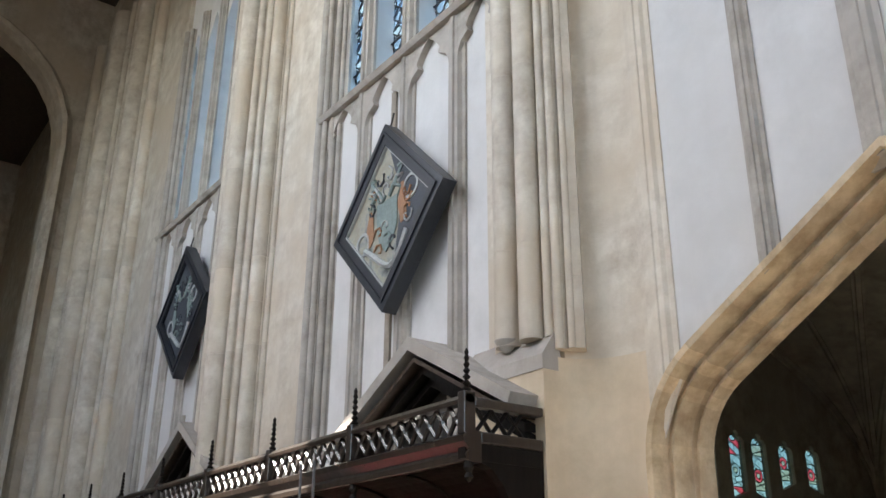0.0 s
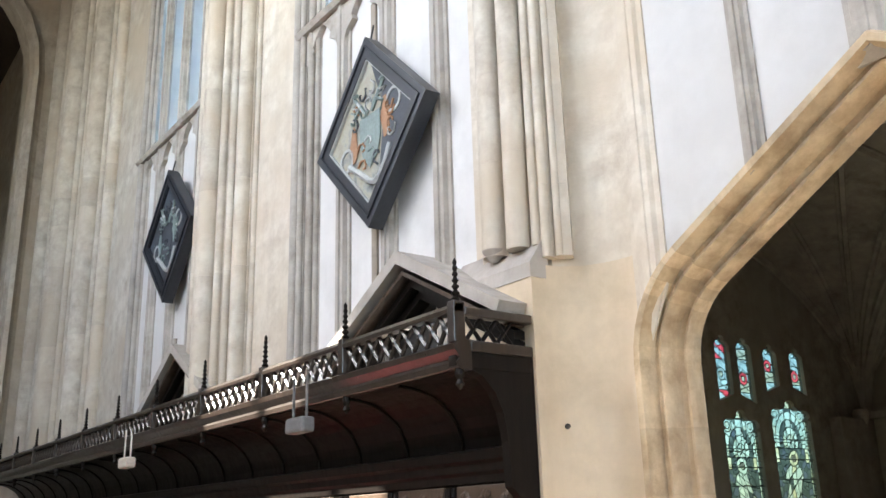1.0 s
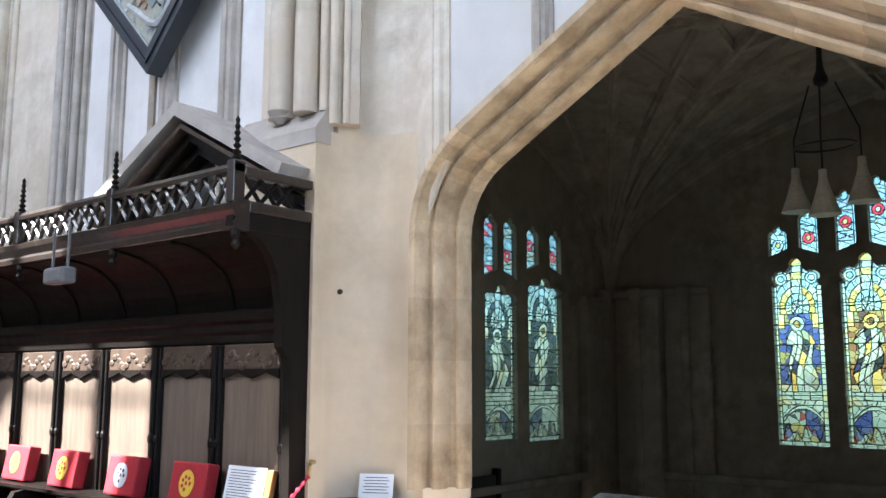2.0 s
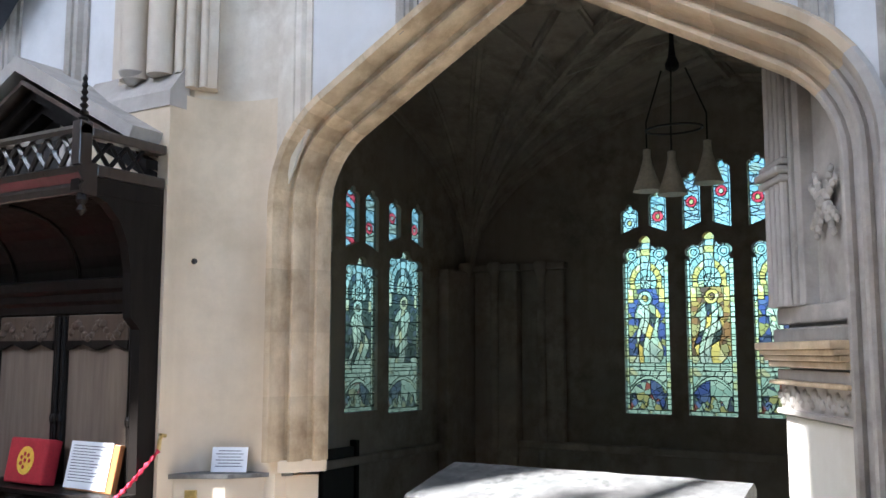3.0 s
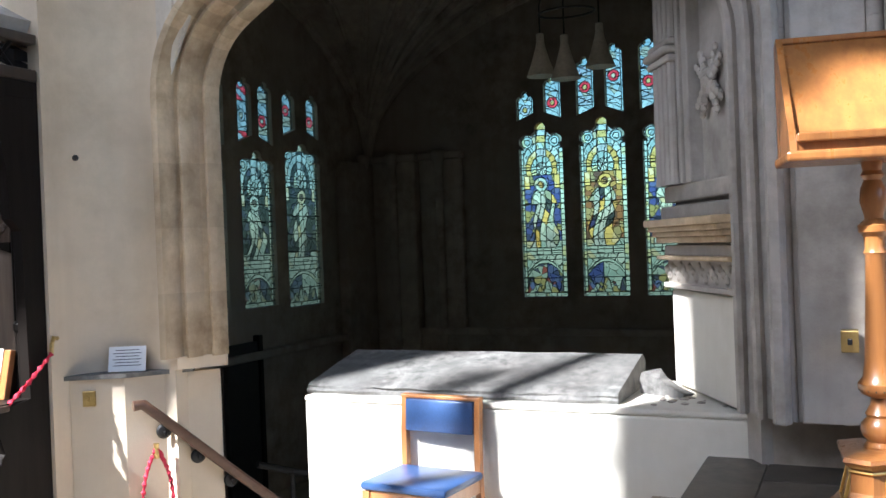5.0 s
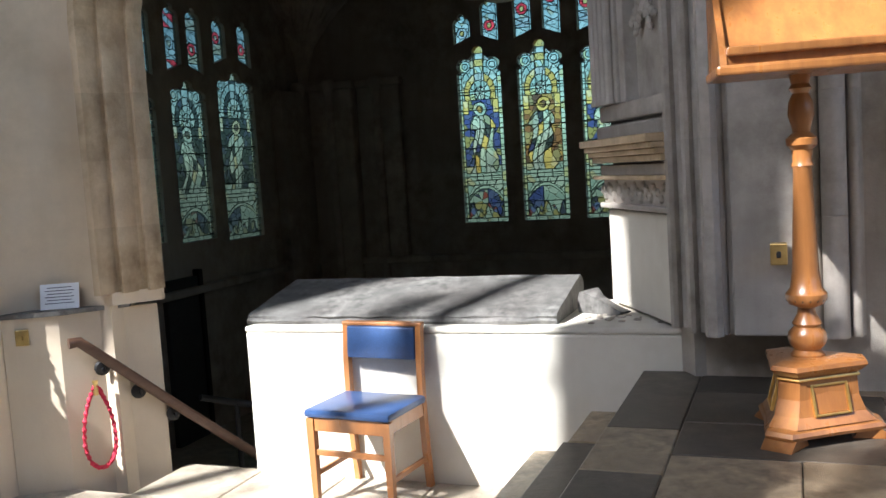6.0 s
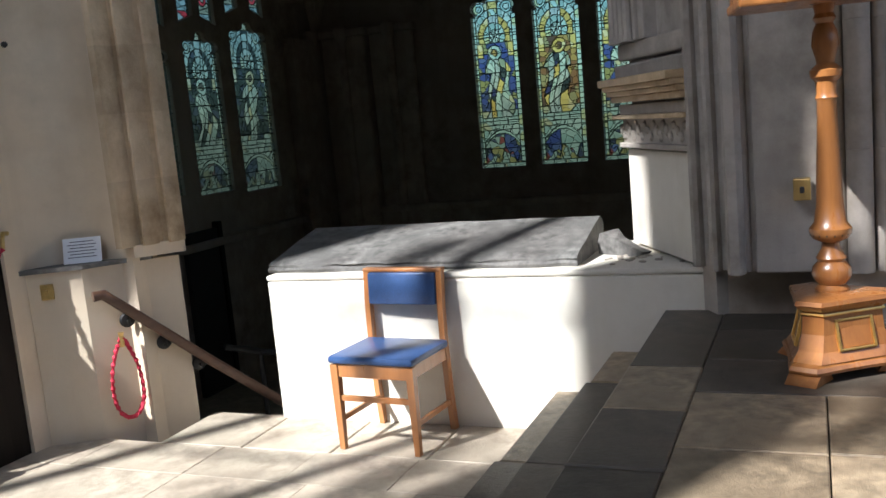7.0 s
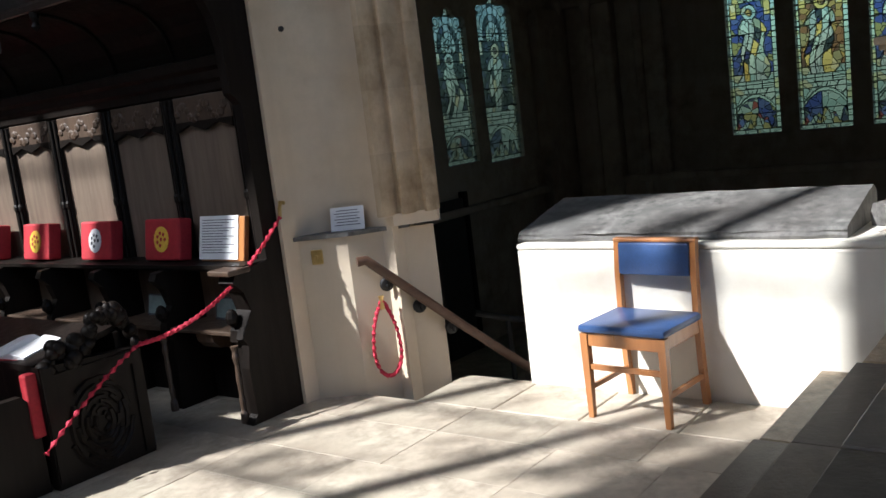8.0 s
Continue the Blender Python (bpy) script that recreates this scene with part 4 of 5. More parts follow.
for k in range(4):
    mp("flute_rib", lathe(bmesh.new(), [(0.032, 1.70), (0.026, 1.74), (0.026, 2.28), (0.032, 2.30)], 0.61 + 0.068 * k, 0.062, 10))
    mp("upper_rib", lathe(bmesh.new(), [(0.024, 2.40), (0.022, 2.95)], 0.615 + 0.066 * k, 0.055, 10))
mp("pilaster_body", boxm(0.575, LMON, -0.03, 0.05, 1.70, 3.3, 0.008))
for z, d in ((2.28, 0.10), (2.32, 0.12), (2.36, 0.095), (2.92, 0.08), (2.96, 0.10)):
    mp("capital_ring", boxm(0.565, LMON + 0.02, -0.03, d, z, z + 0.035, 0.012))
for k in range(4):
    for sg in (-1, 1):
        bm = bmesh.new()
        a = math.pi / 4 + math.pi / 2 * k
        for r in (0.045, 0.085, 0.125, 0.16):
            bmesh.ops.create_icosphere(bm, subdivisions=1, radius=0.036 - r * 0.10, matrix=Matrix.Translation((0.29 + r * math.cos(a + sg * 0.22), 0.01, 2.13 + r * math.sin(a + sg * 0.22))) @ Matrix.Diagonal((1.1, 0.7, 1.1, 1)))
        mp("rosette_leaf", bm)
bm = bmesh.new()
bmesh.ops.create_icosphere(bm, subdivisions=2, radius=0.035, matrix=Matrix.Translation((0.29, 0.012, 2.13)))
mp("rosette_boss", bm)

# ---- gabled hoods on the wall ----
def gabled_hood(x, y, z, w, h, dp):
    ob = empty("gabled_hood", x, 0.12, z)
    t = 0.07
    for sg in (-1, 1):
        n = Vector((sg * h, 0, w)).normalized() * t
        pts = [(0, 0), (sg * w, -h), (sg * w + n.x, -h + n.z), (0, t * 1.3)]
        part("roof_slope", prism(bmesh.new(), pts, "y", -dp, 0.0), LIME_GREY, ob, "weathered grey sloping hood")
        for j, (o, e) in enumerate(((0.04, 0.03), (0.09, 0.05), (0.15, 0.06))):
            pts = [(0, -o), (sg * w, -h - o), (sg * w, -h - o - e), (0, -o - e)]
            # mouldings take dark oak colours, near-black on the inner two
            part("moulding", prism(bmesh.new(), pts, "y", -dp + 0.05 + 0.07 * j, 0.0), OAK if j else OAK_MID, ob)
    # flat near-black sheet on the wall paints the shade under the hood
    part("recess", prism(bmesh.new(), [(0, -0.1), (w, -h - 0.1), (-w, -h - 0.1)], "y", -0.03, 0.0), NEAR_BLACK, ob)
    return tagged(ob, "grey stone gabled hood with dark mouldings, the shade under it painted near-black", "gable", "gabled hoods behind the stalls")


gabled_hood(-4.75, 0, 3.17, 1.0, 0.52, 0.32)
gabled_hood(-8.9, 0, 3.27, 1.0, 0.6, 0.32)
bm = bmesh.new()
for o in (0.0, 0.09):
    tube(bm, [(-10.4, -0.02, 2.4 + o), (-10.4, -0.02, 2.72 - o), (-9.7 - o, -0.02, 2.72 - o), (-9.3 - o, -0.02, 3.0), (-9.3 - o, -0.02, 3.5)], 0.025, 8)
tagged(part("wall_pipe", bm, LIME_GREY), "painted pipe run on the wall behind the stalls", "pipe")

# ---- hatchments ----
n = Nodes("hatchment_paint")
v = n.coords()
a = n.noise(v, 5.5, 6, 0.6)
n.link(n.ramp(a, [(0.3, (0.05, 0.06, 0.07)), (0.42, (0.26, 0.28, 0.26)), (0.5, (0.36, 0.35, 0.28)), (0.60, (0.30, 0.28, 0.22)), (0.75, (0.42, 0.40, 0.33))]), n.bsdf.inputs["Base Color"])
PAINT = n.mat
TEAL = plain_mat("faded_teal_paint", (0.20, 0.26, 0.25), 0.6)
RUST = plain_mat("faded_orange_paint", (0.32, 0.17, 0.09), 0.6)
SILVER = plain_mat("faded_silver_paint", (0.42, 0.44, 0.44), 0.6)
DARKFIELD = plain_mat("dark_field_paint", (0.05, 0.06, 0.075), 0.6)


def hatchment(m, half, label, rich):
    ob = empty("hatchment")
    q = Matrix.Rotation(radians(45), 4, "Y")
    s = half / math.sqrt(2)
    for k in range(4):
        r = q @ Matrix.Rotation(radians(90 * k), 4, "Y")
        f = part("frame_side", prism(bmesh.new(), [(-s, s), (s, s), (s - 0.13, s - 0.13), (-s + 0.13, s - 0.13)], "y", -0.05, 0.07, r), BLACK, ob)
        part("bead", prism(bmesh.new(), [(-s + 0.05, s - 0.05), (s - 0.05, s - 0.05), (s - 0.065, s - 0.065), (-s + 0.065, s - 0.065)], "y", -0.064, -0.05, r), BLACK, f)
        part("slip", prism(bmesh.new(), [(-s + 0.125, s - 0.125), (s - 0.125, s - 0.125), (s - 0.14, s - 0.14), (-s + 0.14, s - 0.14)], "y", -0.042, -0.02, r), SILVER if rich else BLACK, f)
    part("canvas", boxm(-s + 0.1, s - 0.1, -0.018, 0.0, -s + 0.1, s - 0.1, m=q), PAINT if rich else DARKFIELD, ob, "painted coat of arms with faded colours")
    i = s - 0.14
    if rich:
        part("dark_half", prism(bmesh.new(), [(0.02, 0.02 + i * 1.36), (i * 1.36, 0.02), (0.1, -i * 1.2), (0.2, 0.1)], "y", -0.022, -0.019), DARKFIELD, ob)
    shield = [(-0.13, 0.12), (0.15, 0.12), (0.15, -0.1), (0.1, -0.22), (0.0, -0.30), (-0.09, -0.2), (-0.13, -0.08)]
    part("shield", prism(bmesh.new(), shield, "y", -0.028, -0.024), TEAL if rich else DARKFIELD, ob)
    for x, z, r in ((-0.22, -0.05, 0.09), (0.22, 0.03, 0.1)):
        part("supporter", prism(bmesh.new(), [(x + r * 0.5 * math.cos(k * 0.6283) * (1 + 0.4 * math.sin(3 * k)), z + r * 1.7 * math.sin(k * 0.6283)) for k in range(10)], "y", -0.029, -0.025), RUST if rich else TEAL, ob)
    for x, z in ((-0.33, -0.14), (0.33, 0.12)):
        ring = [[(x + r * math.cos(t), y, z + r * math.sin(t)) for r, y in ((0.075, -0.019), (0.075, -0.029), (0.1, -0.029), (0.1, -0.019))] for t in [2 * math.pi * k / 16 for k in range(17)]]
        part("wheel_ring", sweep(bmesh.new(), ring, caps=False), SILVER, ob)
    for sg in (-1, 1):
        for k in range(3):
            part("mantling", tube(bmesh.new(), [(sg * 0.04, -0.026, 0.14), (sg * (0.10 + 0.05 * k), -0.028, 0.22 + 0.05 * k), (sg * (0.20 + 0.03 * k), -0.026, 0.16 + 0.1 * k), (sg * 0.16, -0.026, 0.10 + 0.12 * k)], 0.016, 5), SILVER if k % 2 else TEAL, ob)
    crng = random.Random(17)
    for k in range(22):
        x, z, a = crng.uniform(-0.34, 0.34), crng.uniform(-0.30, 0.34), crng.uniform(0, 6.28)
        if abs(x) + abs(z) < 0.44:
            part("painted_curl", tube(bmesh.new(), [(x + (0.015 + 0.012 * j) * math.cos(a + j * 0.9), -0.030, z + (0.015 + 0.012 * j) * math.sin(a + j * 0.9)) for j in range(6)], 0.009, 5), (SILVER, RUST, DARKFIELD, TEAL)[k % 4] if rich else (DARKFIELD, TEAL)[k % 2], ob)
    part("scroll", tube(bmesh.new(), [(-0.28 + 0.07 * k, -0.027, -0.40 + 0.05 * math.sin(k * 0.8) + 0.012 * (k - 4) ** 2) for k in range(9)], 0.026, 6), SILVER, ob)
    part("chain", tube(bmesh.new(), [(0, 0.0, half - 0.02), (0, 0.03, half + 0.12)], 0.008, 6), IRON, ob)
    ob.matrix_basis = m
    return tagged(ob, label, "hatchment", "hatchments on the wall")


hatchment(pose(-5.27, -0.05, 4.35, 1, 0, 0), 0.765, "black framed diamond hatchment with faded arms hanging on a white panel", True)
hatchment(pose(-9.60, -0.05, 4.73, 1, 0, 0), 0.78, "black framed dark diamond hatchment hanging on a white panel", False)

# ---- lectern ----
lect = empty("lectern", 0.055, -0.17, 0.58)
LT = [(0.055, 0.25), (0.055, 0.262), (0.042, 0.275), (0.058, 0.295), (0.062, 0.31), (0.06, 0.33), (0.042, 0.35), (0.048, 0.36), (0.03, 0.39), (0.028, 0.41), (0.055, 0.422), (0.066, 0.44), (0.066, 0.455), (0.05, 0.475), (0.043, 0.53), (0.034, 0.73), (0.03, 0.85), (0.036, 0.86), (0.03, 0.875), (0.034, 0.91), (0.048, 0.925), (0.05, 0.945), (0.028, 0.965), (0.03, 0.98), (0.042, 1.02), (0.038, 1.06), (0.026, 1.085), (0.036, 1.10), (0.028, 1.115), (0.034, 1.14), (0.034, 1.17)]
shade_smooth(part("column", lathe(bmesh.new(), [(r * 0.95, z) for r, z in LT], 0, 0, 28), LECTERN, lect), 35)
shade_smooth(part("gadrooned_ring", lathe(bmesh.new(), [(0.052, 0.425), (0.062, 0.435), (0.062, 0.45), (0.052, 0.46)], 0, 0, 64, 16, 0.12), OAK_MID, lect), 60)
shade_smooth(part("carved_knop", lathe(bmesh.new(), [(0.044, 0.288), (0.056, 0.30), (0.058, 0.315), (0.048, 0.338)], 0, 0, 48, 8, 0.08), LECTERN, lect), 60)
shade_smooth(part("upper_ring", lathe(bmesh.new(), [(0.034, 0.923), (0.045, 0.93), (0.045, 0.942), (0.034, 0.95)], 0, 0, 48, 12, 0.15), OAK_MID, lect), 60)
BASE_A = -115


def tri_ring(r, z, cut=0.24, waist=0.68):
    ring = []
    r *= 0.95
    for k in range(3):
        a0 = radians(BASE_A + 120 * k)
        ring += [(r * math.cos(a0 - cut), r * math.sin(a0 - cut), z), (r * math.cos(a0 + cut), r * math.sin(a0 + cut), z)]
        am = a0 + radians(60)
        for o in (-0.3, 0, 0.3):
            rr = r * waist * (1 + 0.055 * (abs(o) / 0.3))
            ring.append((rr * math.cos(am + o), rr * math.sin(am + o), z))
    return ring


part("base_body", sweep(bmesh.new(), [tri_ring(r, z) for r, z in ((0.15, 0.215), (0.15, 0.20), (0.155, 0.14), (0.175, 0.09), (0.205, 0.06))]), LECTERN, lect)
part("base_cornice", sweep(bmesh.new(), [tri_ring(r, z) for r, z in ((0.12, 0.255), (0.18, 0.248), (0.185, 0.235), (0.17, 0.222), (0.155, 0.212))]), LECTERN, lect)
part("gilt_fillet", sweep(bmesh.new(), [tri_ring(r, z) for r, z in ((0.156, 0.207), (0.16, 0.203), (0.156, 0.199))]), GILT, lect)
part("base_plinth", sweep(bmesh.new(), [tri_ring(r, z, 0.2, 0.63) for r, z in ((0.205, 0.06), (0.225, 0.052), (0.235, 0.04), (0.23, 0.03))]), LECTERN, lect)
for k in range(3):
    c = Matrix.Rotation(radians(BASE_A + 120 * k), 4, "Z")
    part("foot", prism(bmesh.new(), [(0.14, 0.03), (0.205, 0.03), (0.24, 0.0), (0.12, 0.0)], "y", -0.05, 0.05, c), LECTERN, lect)
    part("gilt_foot_band", boxm(0.172, 0.208, -0.045, 0.045, 0.030, 0.040, 0.003, m=c), GILT, lect)
    f = Matrix.Rotation(radians(BASE_A + 60 + 120 * k), 4, "Z") @ Matrix.Translation((0.101, 0, 0.135)) @ Matrix.Rotation(radians(-14), 4, "Y")
    part("panel_field", boxm(-0.004, 0.004, -0.058, 0.058, -0.042, 0.042, 0.003, m=f), LECTERN, lect)
    for q in ((-0.066, -0.057, -0.05, 0.05), (0.057, 0.066, -0.05, 0.05), (-0.057, 0.057, -0.05, -0.042), (-0.057, 0.057, 0.042, 0.05)):
        part("gilt_panel_bead", boxm(-0.004, 0.012, q[0], q[1], q[2], q[3], 0.003, m=f), GILT, lect)
DM = pose(0.045, -0.02, 1.165, 0, 0, 11)
part("desk_body", prism(bmesh.new(), [(-0.135, 0.0), (0.13, 0.0), (0.15, 0.36), (0.115, 0.385), (-0.105, 0.045), (-0.135, 0.04)], "x", -0.28, 0.28, DM), LECTERN, lect)
part("desk_bottom_mould", boxm(-0.31, 0.31, -0.16, 0.15, -0.022, 0.008, 0.008, m=DM), LECTERN, lect)
part("desk_top_mould", boxm(-0.295, 0.295, 0.10, 0.165, 0.375, 0.395, 0.006, m=DM), LECTERN, lect)
for sx in (-1, 1):
    part("desk_side", prism(bmesh.new(), [(-0.15, 0.008), (0.14, 0.008), (0.155, 0.375), (0.105, 0.395), (-0.13, 0.06)], "x", min(sx * 0.28, sx * 0.30), max(sx * 0.28, sx * 0.30), DM), LECTERN, lect)
part("book_ledge", boxm(-0.28, 0.28, -0.155, -0.10, 0.035, 0.062, 0.006, m=DM), LECTERN, lect)
tagged(lect, "varnished turned wooden lectern with gilded base mouldings on the dais", "lectern")

# ---- choir stalls ----
SX1, SX0 = -3.69, -15.6
stall = empty("choir_stall", SX1, -0.1, 0)


def sp(name, bm, mat, label="", parent=None):
    ob = part(name, bm, mat, parent or stall, label)
    if parent is None:
        ob.matrix_basis = Matrix.Translation((-SX1, 0.1, 0))
    return ob


sp("back_panelling", boxm(SX0, SX1 - 0.06, -0.05, -0.01, 0.0, 2.42), OAK_PANEL)
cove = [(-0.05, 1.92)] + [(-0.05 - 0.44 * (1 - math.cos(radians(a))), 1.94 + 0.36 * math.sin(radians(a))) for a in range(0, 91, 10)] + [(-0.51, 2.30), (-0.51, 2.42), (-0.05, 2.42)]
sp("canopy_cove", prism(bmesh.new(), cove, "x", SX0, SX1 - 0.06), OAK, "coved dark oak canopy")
sp("cornice", prism(bmesh.new(), [(-0.50, 2.30), (-0.525, 2.31), (-0.53, 2.34), (-0.515, 2.36), (-0.55, 2.40), (-0.56, 2.43), (-0.48, 2.46), (-0.44, 2.46), (-0.44, 2.30)], "x", SX0, SX1 + 0.02), OAK_GLOSS)
sp("crest_rail", prism(bmesh.new(), [(-0.545, 2.60), (-0.55, 2.62), (-0.53, 2.645), (-0.49, 2.645), (-0.475, 2.62), (-0.48, 2.60)], "x", SX0, SX1 + 0.02), OAK_GLOSS)
sp("end_crest_rail", boxm(SX1 - 0.05, SX1 + 0.02, -0.48, -0.01, 2.585, 2.635, 0.008), OAK_GLOSS)
sp("end_cornice", boxm(SX1 - 0.06, SX1 + 0.015, -0.44, -0.01, 2.40, 2.46, 0.008), OAK_GLOSS)
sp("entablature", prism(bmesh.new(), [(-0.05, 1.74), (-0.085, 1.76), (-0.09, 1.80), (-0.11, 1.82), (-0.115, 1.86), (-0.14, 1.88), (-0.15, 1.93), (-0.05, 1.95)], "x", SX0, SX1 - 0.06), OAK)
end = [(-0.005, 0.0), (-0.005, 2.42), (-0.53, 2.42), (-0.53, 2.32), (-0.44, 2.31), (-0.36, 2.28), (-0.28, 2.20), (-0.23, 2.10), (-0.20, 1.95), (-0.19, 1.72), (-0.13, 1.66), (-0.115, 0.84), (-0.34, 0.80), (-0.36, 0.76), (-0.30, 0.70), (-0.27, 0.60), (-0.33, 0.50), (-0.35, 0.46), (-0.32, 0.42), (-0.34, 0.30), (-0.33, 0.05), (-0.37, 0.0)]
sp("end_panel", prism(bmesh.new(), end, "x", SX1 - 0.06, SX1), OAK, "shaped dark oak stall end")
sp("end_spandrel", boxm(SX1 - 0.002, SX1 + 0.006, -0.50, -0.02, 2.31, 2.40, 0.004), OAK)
# canopy crest: posts, finials, pierced lattice
posts = []
x = SX1 - 0.01
while x > SX0:
    posts.append(x)
    x -= 1.15
for i, x in enumerate(posts):
    pst = sp("crest_post", boxm(x - 0.03, x + 0.03, -0.55, -0.475, 2.44, 2.66, 0.006), OAK_GLOSS)
    fin = [(0.018, 2.66), (0.026, 2.675), (0.012, 2.69)]
    for k in range(5):
        fin += [(0.024 - 0.002 * k, 2.705 + 0.034 * k), (0.009, 2.722 + 0.034 * k)]
    fin += [(0.013, 2.875), (0.003, 2.895)]
    fo = part("finial", lathe(bmesh.new(), fin, x, -0.512, 10), OAK, pst)
    part("pendant_drop", lathe(bmesh.new(), [(0.004, 2.20), (0.026, 2.225), (0.014, 2.25), (0.028, 2.275), (0.022, 2.31)], x, -0.50, 10), OAK, pst)
    if i + 1 < len(posts):
        nx = posts[i + 1]
        bm = bmesh.new()
        cells = 9
        cw = (x - nx - 0.06) / cells
        for k in range(cells):
            a, b = nx + 0.03 + cw * k, nx + 0.03 + cw * (k + 1)
            for z0, z1 in ((2.46, 2.60), (2.60, 2.46)):
                tube(bm, [(a, -0.51, z0), ((a + b) / 2, -0.515, (z0 + z1) / 2), (b, -0.51, z1)], 0.014, 5)
            lathe(bm, [(0.004, 2.51), (0.022, 2.52), (0.022, 2.54), (0.004, 2.55)], (a + b) / 2, -0.512, 6)
        part("pierced_lattice", bm, OAK_GLOSS, pst)
    for f in (0.5, 1.0):
        xr = x - 1.15 * f
        if xr > SX0:
            sp("cove_rib", tube(bmesh.new(), [(xr, -0.055 - 0.44 * (1 - math.cos(radians(a))) , 1.932 + 0.36 * math.sin(radians(a))) for a in range(0, 91, 10)], 0.009, 6), OAK)
bm = bmesh.new()
for k in range(4):
    y0, y1 = -0.45 + 0.105 * k, -0.45 + 0.105 * (k + 1)
    for z0, z1 in ((2.46, 2.585), (2.585, 2.46)):
        if k < 3:
            tube(bm, [(SX1 - 0.02, y0, z0), (SX1 - 0.02, y1, z1)], 0.013, 5)
sp("end_lattice", bm, OAK)
# bays of the back
rng = random.Random(11)
x = SX1 - 0.09
k = 0
while x > SX0 + 0.7:
    for o in (-0.032, 0.0, 0.032):
        sp("pilaster_bead", lathe(bmesh.new(), [(0.013, 0.82), (0.013, 1.16), (0.02, 1.175), (0.02, 1.20), (0.013, 1.215), (0.013, 1.74)], x + o, -0.075 - (0.012 if o == 0 else 0), 8), OAK)
    sp("pilaster_strip", boxm(x - 0.05, x + 0.05, -0.07, -0.05, 0.8, 1.75, 0.004), OAK)
    nx = x - 0.61
    pan = sp("carved_panel", boxm(nx + 0.06, x - 0.06, -0.075, -0.05, 1.60, 1.75, 0.008), OAK_MID)
    if k < 6:
        bm = bmesh.new()
        for j in range(16):
            t = j / 15
            cx = nx + 0.09 + (0.43) * t
            bmesh.ops.create_icosphere(bm, subdivisions=1, radius=rng.uniform(0.018, 0.032), matrix=Matrix.Translation((cx, -0.075, 1.665 + 0.04 * math.sin(t * 14) - 0.02 * abs(t - 0.5))) @ Matrix.Diagonal((1.2, 0.5, 1.0, 1)))
        part("foliage_carving", bm, OAK_MID, pan)
    edge = [(nx + 0.06 + 0.49 * j / 8, 1.60 - 0.025 - 0.018 * math.cos(j * math.pi / 2)) for j in range(9)]
    part("scalloped_edge", prism(bmesh.new(), edge + [(x - 0.06, 1.61), (nx + 0.06, 1.61)], "y", -0.078, -0.052), OAK, pan)
    # seat standard, arm and seat
    st = sp("stall_arm", prism(bmesh.new(), [(-0.05, 0.0), (-0.05, 0.84), (-0.34, 0.80), (-0.36, 0.76), (-0.30, 0.70), (-0.27, 0.60), (-0.33, 0.50), (-0.34, 0.44), (-0.30, 0.40), (-0.31, 0.0)], "x", x - 0.03, x + 0.03), OAK)
    part("arm_knob", lathe(bmesh.new(), [(0.01, 0.52), (0.032, 0.545), (0.036, 0.57), (0.026, 0.60), (0.01, 0.615)], x, -0.33, 10), OAK, st)
    part("turned_shaft", lathe(bmesh.new(), [(0.022, 0.0), (0.022, 0.05), (0.014, 0.07), (0.018, 0.12), (0.012, 0.16), (0.017, 0.24), (0.012, 0.32), (0.02, 0.36), (0.014, 0.39), (0.022, 0.42)], x, -0.345, 8), OAK_MID, st)
    seat = sp("tip_up_seat", boxm(nx + 0.04, x - 0.04, -0.32, -0.05, 0.46, 0.485, 0.006), OAK_MID)
    part("seat_bracket", prism(bmesh.new(), [(-0.30, 0.46), (-0.29, 0.41), (-0.25, 0.37), (-0.18, 0.36), (-0.12, 0.40), (-0.10, 0.46)], "x", (x + nx) / 2 - 0.07, (x + nx) / 2 + 0.07), OAK_MID, seat)
    x = nx
    k += 1
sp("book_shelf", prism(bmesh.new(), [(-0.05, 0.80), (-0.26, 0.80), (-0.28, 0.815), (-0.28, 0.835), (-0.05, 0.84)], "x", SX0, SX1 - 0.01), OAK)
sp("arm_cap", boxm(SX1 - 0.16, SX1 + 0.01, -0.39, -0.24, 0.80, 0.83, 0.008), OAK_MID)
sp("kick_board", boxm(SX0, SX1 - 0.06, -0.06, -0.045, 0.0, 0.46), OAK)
tagged(stall, "dark carved oak choir stalls with a coved canopy and pierced crest", "choir stall")

# small flood lamps hung from the canopy front
def flood(x, mat, label):
    ob = empty("flood_lamp", x, -0.6, 2.42)
    for sx in (-0.09, 0.09):
        part("hanger", boxm(sx - 0.008, sx + 0.008, -0.006, 0.006, -0.22, 0.06), mat, ob)
    part("lamp_body", boxm(-0.12, 0.12, -0.05, 0.05, -0.30, -0.20, 0.02), mat, ob)
    return tagged(ob, label, "lamp", "lamps on the stall canopy")


flood(-8.75, LAMPGLASS, "small white lamp on two hangers under the canopy crest")
# this lamp hangs out of the sun; its shade is put into the colour
flood(-5.27, LAMP_SHADED, "small grey lamp on two hangers under the canopy crest")

# desk in front of the stalls
desk = empty("choir_desk", -3.93, -1.05, 0)
part("end_board", prism(bmesh.new(), [(-0.27, 0.0), (0.25, 0.0), (0.25, 0.54), (-0.27, 0.58)], "x", -0.06, 0.0), OAK, desk)
part("end_frame", prism(bmesh.new(), [(0.19, 0.02), (0.245, 0.02), (0.245, 0.53), (0.19, 0.53)], "x", 0.0, 0.012), OAK, desk)
part("end_frame", prism(bmesh.new(), [(-0.265, 0.02), (-0.21, 0.02), (-0.21, 0.57), (-0.265, 0.575)], "x", 0.0, 0.012), OAK, desk)
